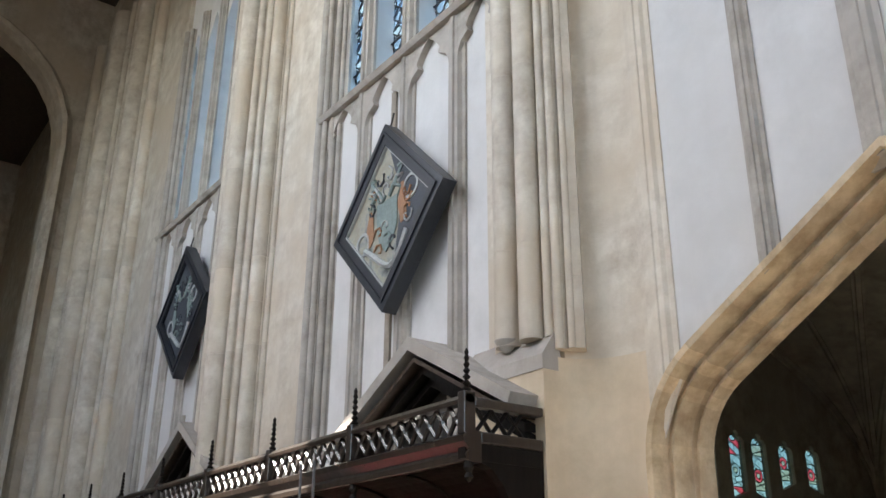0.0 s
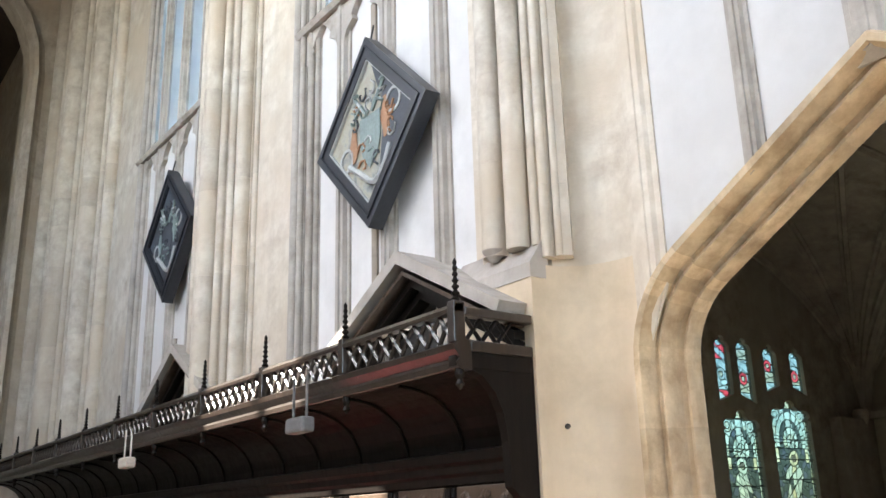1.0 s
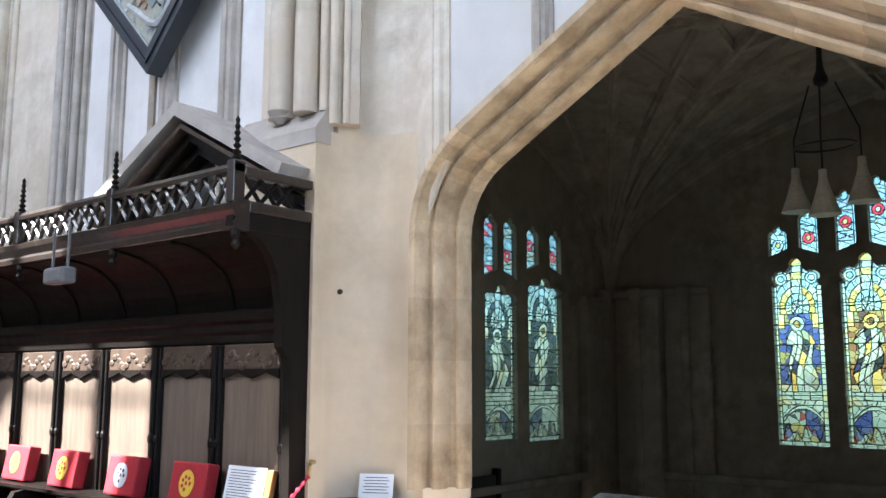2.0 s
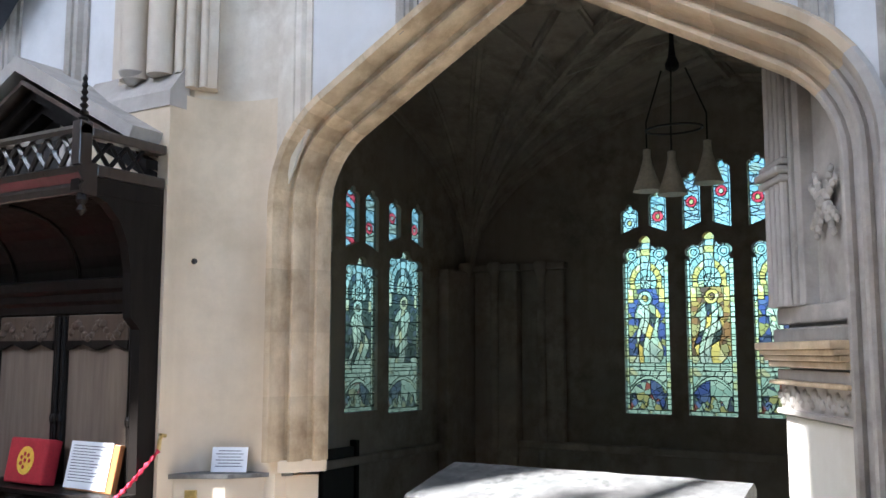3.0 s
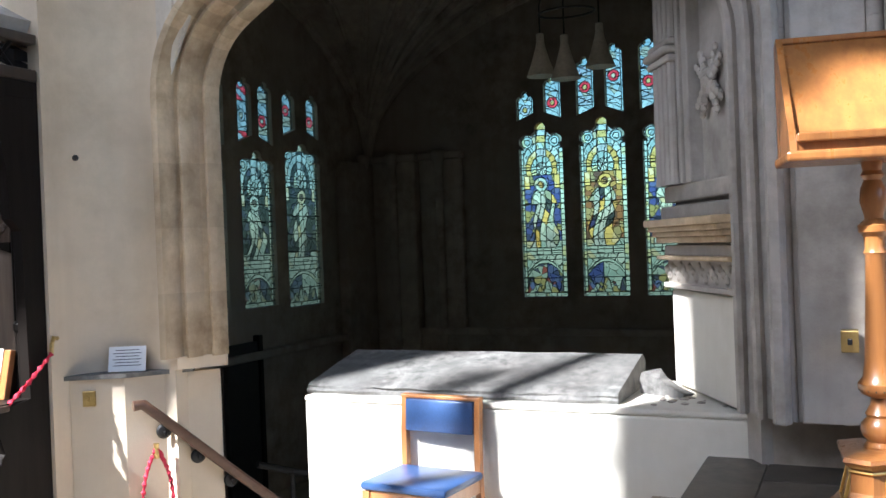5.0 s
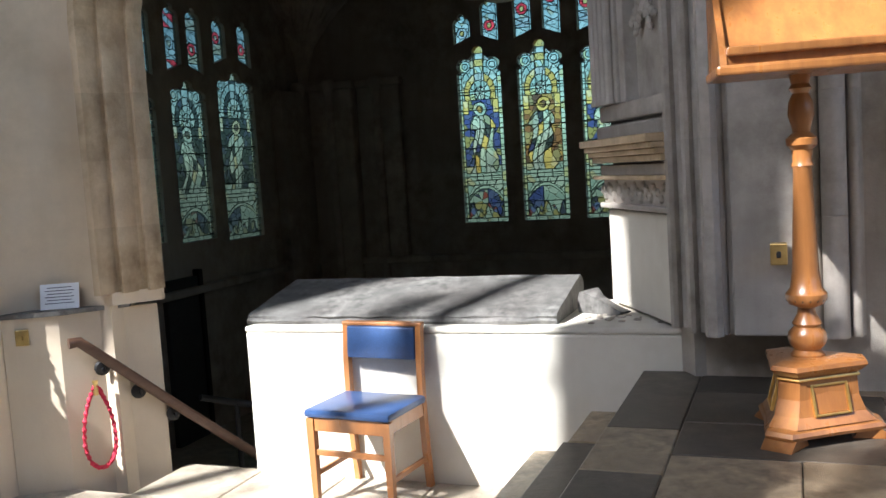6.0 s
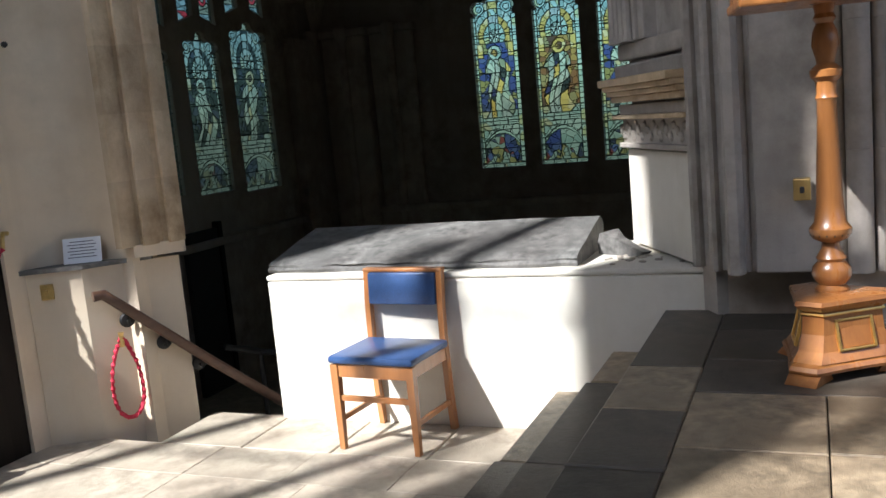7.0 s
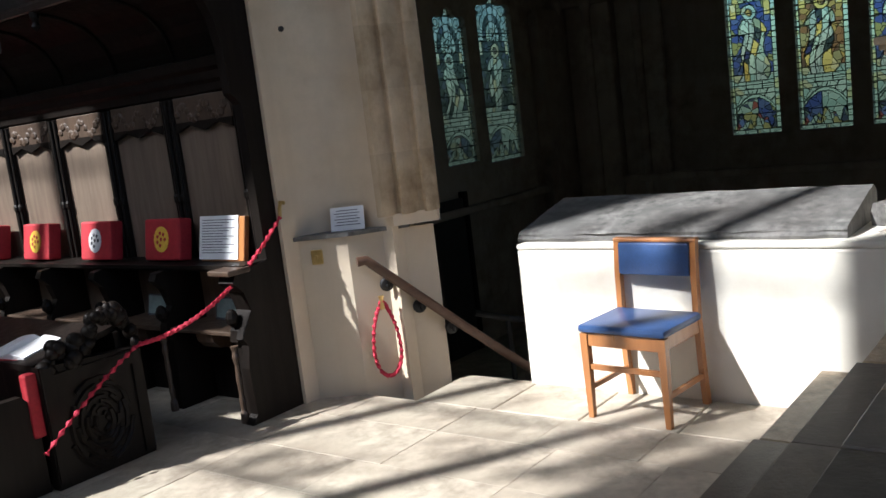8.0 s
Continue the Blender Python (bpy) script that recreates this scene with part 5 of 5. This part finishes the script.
part("end_frame", boxm(0.0, 0.012, -0.21, 0.19, 0.47, 0.535), OAK, desk)
carve = bmesh.new()
rng = random.Random(3)
for j in range(26):
    a = j * 2.4
    r = 0.03 + 0.0058 * j
    tube(carve, [(0.004, -0.01 + r * math.cos(a + t), 0.25 + 1.25 * r * math.sin(a + t)) for t in (0, 0.4, 0.8, 1.2)], 0.013, 5)
part("carved_tracery", carve, OAK, desk)
rng = random.Random(8)
pop = bmesh.new()
for j in range(26):
    t = j / 25 * math.pi
    rr = rng.uniform(0.022, 0.045)
    bmesh.ops.create_icosphere(pop, subdivisions=2, radius=rr, matrix=Matrix.Translation((-0.03 + rng.uniform(-0.025, 0.025), 0.12 + 0.12 * math.cos(t), 0.58 + 0.17 * math.sin(t) + rng.uniform(-0.02, 0.02))) @ Matrix.Diagonal((1, 1, rng.uniform(0.8, 1.5), 1)))
for j in range(14):
    bmesh.ops.create_icosphere(pop, subdivisions=2, radius=rng.uniform(0.03, 0.045), matrix=Matrix.Translation((-0.03 + rng.uniform(-0.02, 0.02), -0.02 - 0.016 * j, 0.60 + 0.05 * math.sin(j * 0.9))))
shade_smooth(part("poppy_head", pop, OAK, desk), 80)
part("sloping_top", prism(bmesh.new(), [(-0.25, 0.55), (-0.25, 0.58), (0.18, 0.66), (0.18, 0.63)], "x", -4.5, -0.08), OAK, desk)
part("front_board", boxm(-4.5, -0.06, 0.16, 0.19, 0.0, 0.63), OAK, desk)
part("front_board", boxm(-4.5, -0.06, -0.24, -0.21, 0.0, 0.55), OAK, desk)
tagged(desk, "dark carved oak choir desk with a knobbly poppy-head end", "choir desk")
# low bench in front of the desk
bench = empty("choir_bench", -4.02, -1.50, 0)
part("bench_body", boxm(-4.4, 0.0, -0.15, 0.13, 0.0, 0.33, 0.01), OAK, bench)
part("bench_end", prism(bmesh.new(), [(-0.18, 0.0), (0.16, 0.0), (0.16, 0.40), (0.10, 0.47), (-0.10, 0.47), (-0.18, 0.40)], "x", 0.0, 0.05), OAK, bench)
part("seat_cushion", boxm(-4.38, -0.01, -0.14, 0.12, 0.33, 0.40, 0.025), RED, bench, "dark red seat cushion")
tagged(bench, "low dark oak choir bench with a long dark red cushion", "bench")
book = empty("service_book", -4.33, -1.17, 0.598)
m = pose(0, 0, 0, 10, 0, 8)
part("cover", boxm(-0.17, 0.17, -0.12, 0.12, 0.0, 0.008, 0.003, m=m), RED, book)
for sx in (-1, 1):
    part("page_block", sweep(bmesh.new(), [[m @ Vector((sx * u, y, z)) for y, z in ((-0.11, 0.008), (0.11, 0.008), (0.11, h), (-0.11, h))] for u, h in ((0.003, 0.022), (0.04, 0.034), (0.09, 0.030), (0.155, 0.018))]), PAPER, book)
tagged(book, "open service book with white pages lying on the choir desk", "book")
stool = part("kneeler", boxm(-0.03, 0.03, -0.03, 0.03, 0, 0.30, 0.012), RED)
stool.matrix_basis = pose(-3.985, -1.345, 0.262, 0, 0, 0)
tagged(stool, "bright red kneeler hung on the end of the choir desk", "kneeler")

# kneelers and an open card on the book shelf
def kneeler(x, w, badge, label):
    ob = empty("kneeler", x, -0.17, 0.838)
    m = pose(0, 0, 0, -10, 0, 0)
    part("cushion", boxm(-w / 2, w / 2, -0.045, 0.045, 0.004, 0.245, 0.012, m=m), RED, ob)
    bm = bmesh.new()
    prism(bm, [(0.068 * math.cos(k * 0.3142), 0.125 + 0.075 * math.sin(k * 0.3142)) for k in range(20)], "y", -0.049, -0.044, m)
    bd = part("badge", bm, badge, ob)
    for k in range(7):
        a = k * 0.8976
        r = 0.0 if k == 6 else 0.036
        part("badge_petal", prism(bmesh.new(), [(r * math.cos(a) + 0.011 * math.cos(j), 0.125 + r * math.sin(a) + 0.012 * math.sin(j)) for j in range(6)], "y", -0.051, -0.049, m), RED if badge is YELLOW else DARKGREY, bd)
    return tagged(ob, label, "kneeler", "kneelers on the stall shelf")


kneeler(-4.47, 0.33, YELLOW, "red embroidered kneeler with a dull gold badge on the shelf")
kneeler(-5.15, 0.33, WHITE, "red embroidered kneeler with a white round badge on the shelf")
kneeler(-5.86, 0.33, YELLOW, "red embroidered kneeler with a yellow flower badge on the shelf")
kneeler(-6.52, 0.33, YELLOW, "red embroidered kneeler with a yellow badge on the shelf")
kneeler(-7.16, 0.33, WHITE, "red embroidered kneeler with a white badge on the shelf")
card = empty("notice_board", -4.0, -0.17, 0.838)
m = pose(0, 0, 0, -12, 0, 0)
part("board", boxm(-0.17, 0.19, 0.0, 0.035, 0.0, 0.245, 0.006, m=m), BEECH, card)
sheet = part("sheet", boxm(-0.18, 0.145, -0.006, -0.001, 0.01, 0.25, m=m), PAPER, card, "white printed sheet")
for k in range(13):
    part("text_line", boxm(-0.155, 0.12 - 0.05 * ((k * 7) % 3), -0.0075, -0.006, 0.225 - 0.015 * k, 0.229 - 0.015 * k, m=m), INK, sheet)
tagged(card, "white printed sheet on a wooden board on the stall shelf", "notice")
for x in (-4.1, -4.75):
    ph = empty("photo_card", x, -0.11, 0.487)
    part("card", boxm(-0.10, 0.10, 0, 0.006, 0, 0.13, m=pose(0, 0, 0, -12)), DARKGREY, ph)
    part("picture", boxm(-0.09, 0.09, -0.003, -0.001, 0.012, 0.12, m=pose(0, 0, 0, -12)), TEAL, ph)
    tagged(ph, "small dark framed picture card standing on a stall seat", "card", "picture cards on the stall seats")

# ---- ropes, rail and signs by the stair ----
def rope_pts(a, b, sag, n=28):
    a, b = Vector(a), Vector(b)
    return [a.lerp(b, i / n) - Vector((0, 0, sag * 4 * (i / n) * (1 - i / n))) for i in range(n + 1)]


rope = empty("barrier_rope", -3.64, 0.02, 1.10)
rp = Matrix.Translation((3.64, -0.02, -1.10))
line = rope_pts((-3.645, -0.02, 1.05), (-3.88, -0.82, 0.56), 0.12) + rope_pts((-3.88, -0.86, 0.55), (-3.84, -1.4, 0.22), -0.02, 12)
o = part("cord", tube(bmesh.new(), [rp @ p for p in line], 0.013, 12, 60.0, 3), ROPE, rope)
part("hook", tube(bmesh.new(), [rp @ Vector(p) for p in ((-3.655, 0.03, 1.12), (-3.65, 0.0, 1.125), (-3.645, -0.015, 1.10), (-3.645, -0.02, 1.05))], 0.011, 8), BRASS, rope)
tagged(rope, "crimson twisted barrier rope hooked to the wall with a brass end", "rope")
loop = empty("rope_loop", -3.30, 0.34, 0.55)
pts = []
for i in range(33):
    t = i / 32
    a = math.pi * (2 * t - 1)
    wdt = 0.085 * math.sin(math.pi * t * 2) * (0.25 + 0.9 * math.sin(math.pi * t))
    pts.append((wdt * 0.55, -0.03 + wdt * 0.8, -0.03 - 0.235 * (1 - math.cos(2 * math.pi * t)) * 0.9))
part("cord", tube(bmesh.new(), pts, 0.012, 12, 60.0, 3), ROPE, loop)
part("brass_end", lathe(bmesh.new(), [(0.013, -0.075), (0.016, -0.05), (0.012, -0.02), (0.016, 0.0)], 0.0, -0.03, 10), BRASS, loop)
tagged(loop, "crimson rope loop with a brass end hanging from a rail bracket", "rope")
rail = empty("handrail", -3.36, 0.16, 0.74)
RO = Vector((-3.36, 0.16, 0.74))
RW = Vector((0.585, 0.81, 0)).normalized()
side = Vector((0.81, -0.585, 0))
p0 = Vector((-3.34, 0.20, 0.76))
rail_pts = [p0, p0 + RW * 0.05 + Vector((0, 0, 0.002)), p0 + RW * 0.12 + Vector((0, 0, -0.06)), p0 + RW * 0.55 + Vector((0, 0, -0.45)), p0 + RW * 0.95 + Vector((0, 0, -0.80))]
o = shade_smooth(part("wooden_rail", tube(bmesh.new(), [p - RO for p in rail_pts], 0.027, 14), RAILWOOD, rail), 60)
for d in (0.16, 0.33, 0.50):
    q = p0 + RW * d + Vector((0, 0, -0.10 - 0.90 * (d - 0.12)))
    w = Matrix.Translation(q - RO - side * 0.06 + Vector((0, 0, -0.02))) @ side.to_track_quat("Z", "Y").to_matrix().to_4x4()
    br = part("bracket_rose", lathe(bmesh.new(), [(0.038, -0.006), (0.040, 0.004), (0.030, 0.012), (0.01, 0.016)], 0, 0, 18), IRON, rail)
    br.matrix_basis = w
    part("bracket_arm", tube(bmesh.new(), [q - RO - side * 0.055 + Vector((0, 0, -0.02)), q - RO - side * 0.01 + Vector((0, 0, -0.035)), q - RO + Vector((0, 0, 0.05))], 0.008, 8), IRON, rail)
tagged(rail, "brown wooden handrail on black iron brackets beside the stair", "handrail")
for i, (x, y) in enumerate(((-3.05, 1.15), (-2.90, 1.15))):
    tagged(part("stair_post", tube(bmesh.new(), [(x, y, CZ), (x, y, 0.22)], 0.016, 8), IRON), "black iron post at the foot of the stair", "post", "iron posts of the stair")
tagged(part("stair_rail", tube(bmesh.new(), [(-3.15, 0.95, 0.30), (-3.05, 1.15, 0.22), (-2.90, 1.15, 0.21), (-2.78, 1.6, 0.05)], 0.02, 8), IRON), "black iron rail on the stair posts", "rail")
far_rail = part("wall_handrail", tube(bmesh.new(), [(-2.66, 0.90, 0.56), (-2.67, 1.0, 0.57), (-2.66, 1.40, 0.40)], 0.027, 10), RAILWOOD)
tagged(far_rail, "brown handrail end fixed to the side of the tomb", "handrail")
for i in range(4):
    setting(f"stair_{i + 1}", boxm(-3.6, -2.62, 0.25 + 0.27 * i, 0.60 + 0.27 * i, CZ, -0.02 - 0.19 * (i + 1)), FLAG, "worn stone stair tread down to the chapel", "stair")

notice = empty("standing_notice", -3.455, 0.285, 0.922, 28)
m = pose(0, 0, 0, -14)
part("card", boxm(-0.095, 0.095, 0, 0.004, 0, 0.13, m=m), PAPER, notice)
for k in range(6):
    part("text_line", boxm(-0.06 - 0.012 * (k % 2), 0.06 + 0.012 * (k % 2), -0.0015, -0.0002, 0.108 - 0.016 * k, 0.112 - 0.016 * k, m=m), INK, notice)
tagged(notice, "white printed card standing on the stair wall ledge", "notice")
plate = empty("brass_switch", -3.575, 0.145, 0.80, 30)
part("plate", boxm(-0.032, 0.032, -0.012, 0.0, -0.04, 0.04, 0.004), BRASS, plate)
part("toggle", boxm(-0.006, 0.006, -0.022, -0.012, -0.012, 0.012, 0.002), BRASS, plate)
tagged(plate, "brass switch plate on the cream wall", "switch")
plate2 = empty("brass_socket", -0.03, 0.30, 1.11, 0)
part("plate", boxm(-0.03, 0.03, -0.012, 0.05, -0.04, 0.04, 0.004), BRASS, plate2)
part("knob", boxm(-0.008, 0.008, -0.02, -0.012, -0.012, 0.012, 0.003), IRON, plate2)
tagged(plate2, "small brass plate on the grey wall shafts", "switch")
tagged(part("wall_plug", lathe(bmesh.new(), [(0.004, 0.0), (0.016, 0.004), (0.013, 0.02), (0.006, 0.028)], 0, 0, 12), IRON), "small dark iron stub in the cream wall", "stub").matrix_basis = pose(-3.615, 0.15, 2.03) @ pose(0, 0, 0, 90, 0, 65)

# stone fragment and small fitting on the tomb
frag = part("stone_fragment", prism(bmesh.new(), [(-0.13, 0.0), (-0.02, -0.004), (0.10, 0.0), (0.12, 0.02), (0.04, 0.035), (-0.02, 0.075), (-0.08, 0.105), (-0.12, 0.10), (-0.14, 0.05)], "y", -0.03, 0.04), LEDGER)
frag.matrix_basis = pose(-0.83, 1.04, 0.762, 0, 0, -28)
jitter(frag, 0.02, 14)
tagged(frag, "dark grey broken stone fragment lying against the slab", "stone")
rub = part("stone_rubble", bmesh.new(), LIME_GREY)
bm = bmesh.new()
rng = random.Random(6)
for k in range(26):
    bmesh.ops.create_icosphere(bm, subdivisions=1, radius=rng.uniform(0.006, 0.02), matrix=Matrix.Translation((rng.uniform(-0.9, -0.30), rng.uniform(0.72, 1.0), 0.764)) @ Matrix.Diagonal((1.4, 1, 0.5, 1)))
bm.to_mesh(rub.data)
bm.free()
tagged(rub, "crumbs of pale mortar on the tomb ledge", "rubble", kind="stuff")

# ---- chapel furnishings ----
pend = empty("pendant_light", -1.98, 3.5, 3.95)
part("hub", lathe(bmesh.new(), [(0.02, -0.22), (0.05, -0.2), (0.055, -0.16), (0.03, -0.1), (0.02, 0.0), (0.012, 0.55)], 0, 0, 16), IRON, pend)
for k, (dx, dy, z) in enumerate(((-0.22, 0.0, -1.15), (0.02, -0.15, -1.22), (0.24, 0.05, -1.12))):
    sh = part("shade", lathe(bmesh.new(), [(0.115, z), (0.11, z + 0.01), (0.07, z + 0.12), (0.04, z + 0.22), (0.03, z + 0.27), (0.03, z + 0.33), (0.018, z + 0.335)], dx, dy, 24), LAMPGLASS, pend)
    shade_smooth(sh, 50)
    part("cable", tube(bmesh.new(), [(dx, dy, z + 0.33), (dx, dy, z + 0.55), (dx * 0.4, dy * 0.4, -0.2)], 0.007, 6), IRON, sh)
part("ring", tube(bmesh.new(), [(0.22 * math.cos(2 * math.pi * k / 24), 0.16 * math.sin(2 * math.pi * k / 24), -0.68) for k in range(25)], 0.009, 6), IRON, pend)
tagged(pend, "pendant with three conical white shades on a dark iron ring", "pendant lamp")
door = empty("dark_door", CX0 + 0.03, 3.80, CZ)
part("leaf", boxm(-0.03, 0.03, -0.24, 0.24, 0.0, 1.58, 0.01), NEAR_BLACK, door)
part("door_frame", boxm(-0.03, 0.05, 0.24, 0.30, 0.0, 1.64, 0.008), OAK, door)
tagged(door, "low dark door in the chapel wall under the window", "door")
setting("chapel_dado_north", boxm(CX0, CX1, CY1 - 0.10, CY1, CZ, 0.45), CHAPEL, "plain stone dado under the north window", "dado")
setting("chapel_string_north", boxm(CX0, CX1, CY1 - 0.14, CY1, 0.45, 0.53, 0.015), CHAPEL, "moulded stone string course under the window", "string course")
setting("chapel_string_west", boxm(CX0, CX0 + 0.10, CY0, CY1, 0.45, 0.53, 0.015), CHAPEL, "moulded stone string course under the window", "string course")
for x0, x1, dp in ((-5.30, -4.74, 0.16), (-4.72, -4.17, 0.07)):
    bm = boxm(x0, x1, CY1 - dp, CY1 + 0.002, CZ, 2.52, 0.02)
    box(bm, x0 - 0.03, x1 + 0.03, CY1 - dp - 0.035, CY1 + 0.002, 2.52, 2.60, 0.012)
    box(bm, x0 - 0.02, x1 + 0.02, CY1 - dp - 0.06, CY1 + 0.002, CZ, 0.20, 0.015)
    setting("chapel_wall_pier", bm, CHAPEL, "flat stone wall pier with a moulded cap in the chapel", "pier")
for x, y in ((-5.02, CY1 - 0.17), (CX0 + 0.09, CY1 - 0.25), (-4.45, CY1 - 0.08)):
    o = part("wall_shaft", lathe(bmesh.new(), [(0.09, CZ), (0.09, CZ + 0.2), (0.05, CZ + 0.25), (0.05, 2.45), (0.07, 2.5), (0.09, 2.58), (0.07, 2.62)], x, y, 14), CHAPEL)
    tagged(shade_smooth(o), "slim stone shaft with a moulded capital in the chapel", "shaft", kind="structure")
bm = boxm(CX0, CX0 + 0.14, CY1 - 0.75, CY1 - 0.05, CZ, 2.52, 0.02)
setting("chapel_wall_pier", bm, CHAPEL, "flat stone wall pier in the corner of the chapel", "pier")

# ---- paving: flagstones, step slabs ----
def slab_mesh(name, lx, ly, t, mat, e=0.004):
    me = bpy.data.meshes.new(name)
    a, b = lx / 2, ly / 2
    v = [(-a, -b, -t), (a, -b, -t), (a, b, -t), (-a, b, -t), (-a, -b, -e), (a, -b, -e), (a, b, -e), (-a, b, -e), (-a + e, -b + e, 0), (a - e, -b + e, 0), (a - e, b - e, 0), (-a + e, b - e, 0)]
    f = [(8, 9, 10, 11)] + [(i, (i + 1) % 4, 4 + (i + 1) % 4, 4 + i) for i in range(4)] + [(4 + i, 4 + (i + 1) % 4, 8 + (i + 1) % 4, 8 + i) for i in range(4)]
    me.from_pydata(v, [], f)
    me.materials.append(mat)
    return me


rng = random.Random(21)
LENS = (0.38, 0.52, 0.66, 0.80)
ROWS = (0.34, 0.42, 0.36, 0.46)
flag_me = {(l, r): slab_mesh("flagstone", l - 0.0015, r - 0.0015, 0.03, FLAG, 0.0018) for l in LENS for r in ROWS}
# rows run along x on the choir floor
y = 0.24
row = 0
while y > -3.6:
    h = ROWS[row % 4]
    x = -1.125
    while x > -7.2:
        l = rng.choice(LENS)
        piece("flagstone", flag_me[(l, h)], floor, pose(x - l / 2, y - h / 2, rng.uniform(-0.003, 0.0), rng.uniform(-0.12, 0.12), rng.uniform(-0.12, 0.12)))
        x -= l
    y -= h
    row += 1
x = -1.125
while x > -2.6:
    piece("flagstone", slab_mesh("flagstone", 0.48, 0.46, 0.03, FLAG), floor, pose(x - 0.245, 0.475, -0.001))
    x -= 0.49
# step slabs
tread = {(w, l): slab_mesh("step_slab", w, l - 0.006, 0.075, SHADEFLAG, 0.005) for w in (0.29, 0.25) for l in (0.45, 0.62, 0.85)}
worn = {l: slab_mesh("step_slab", 0.25, l - 0.006, 0.075, DAISFLAG, 0.005) for l in (0.45, 0.62, 0.85)}
for i, (sx, sz) in enumerate(STEPS):
    w = 0.29 if i < 2 else 0.25
    y = 0.66
    while y > -3.8:
        l = rng.choice((0.45, 0.62, 0.85))
        piece("step_slab", worn[l] if rng.random() < (0.1, 0.2, 0.4)[i] else tread[(w, l)], steps[i], pose(sx + w / 2 - 0.012, y - l / 2, sz + rng.uniform(-0.004, 0.0), 0, rng.uniform(-0.25, 0.25), 0))
        y -= l
# paving of the dais
dais_me = {(l, r, k): slab_mesh("dais_flag", l - 0.004, r - 0.004, 0.05, (DAISFLAG, SHADEFLAG)[k]) for l in LENS for r in ROWS for k in (0, 1)}
y = 0.66
row = 0
while y > -3.6:
    h = ROWS[row % 4]
    x = STEPS[2][0] + 0.2385
    while x < 3.2:
        l = rng.choice(LENS)
        # most flags next to the steps get the darkened colour, as painted shade
        piece("flagstone", dais_me[(l, h, int(x < -0.1 and rng.random() < 0.75))], steps[2], pose(x + l / 2, y - h / 2, STEPS[2][1] + rng.uniform(-0.003, 0.0), rng.uniform(-0.2, 0.2), rng.uniform(-0.2, 0.2)))
        x += l
    y -= h
    row += 1
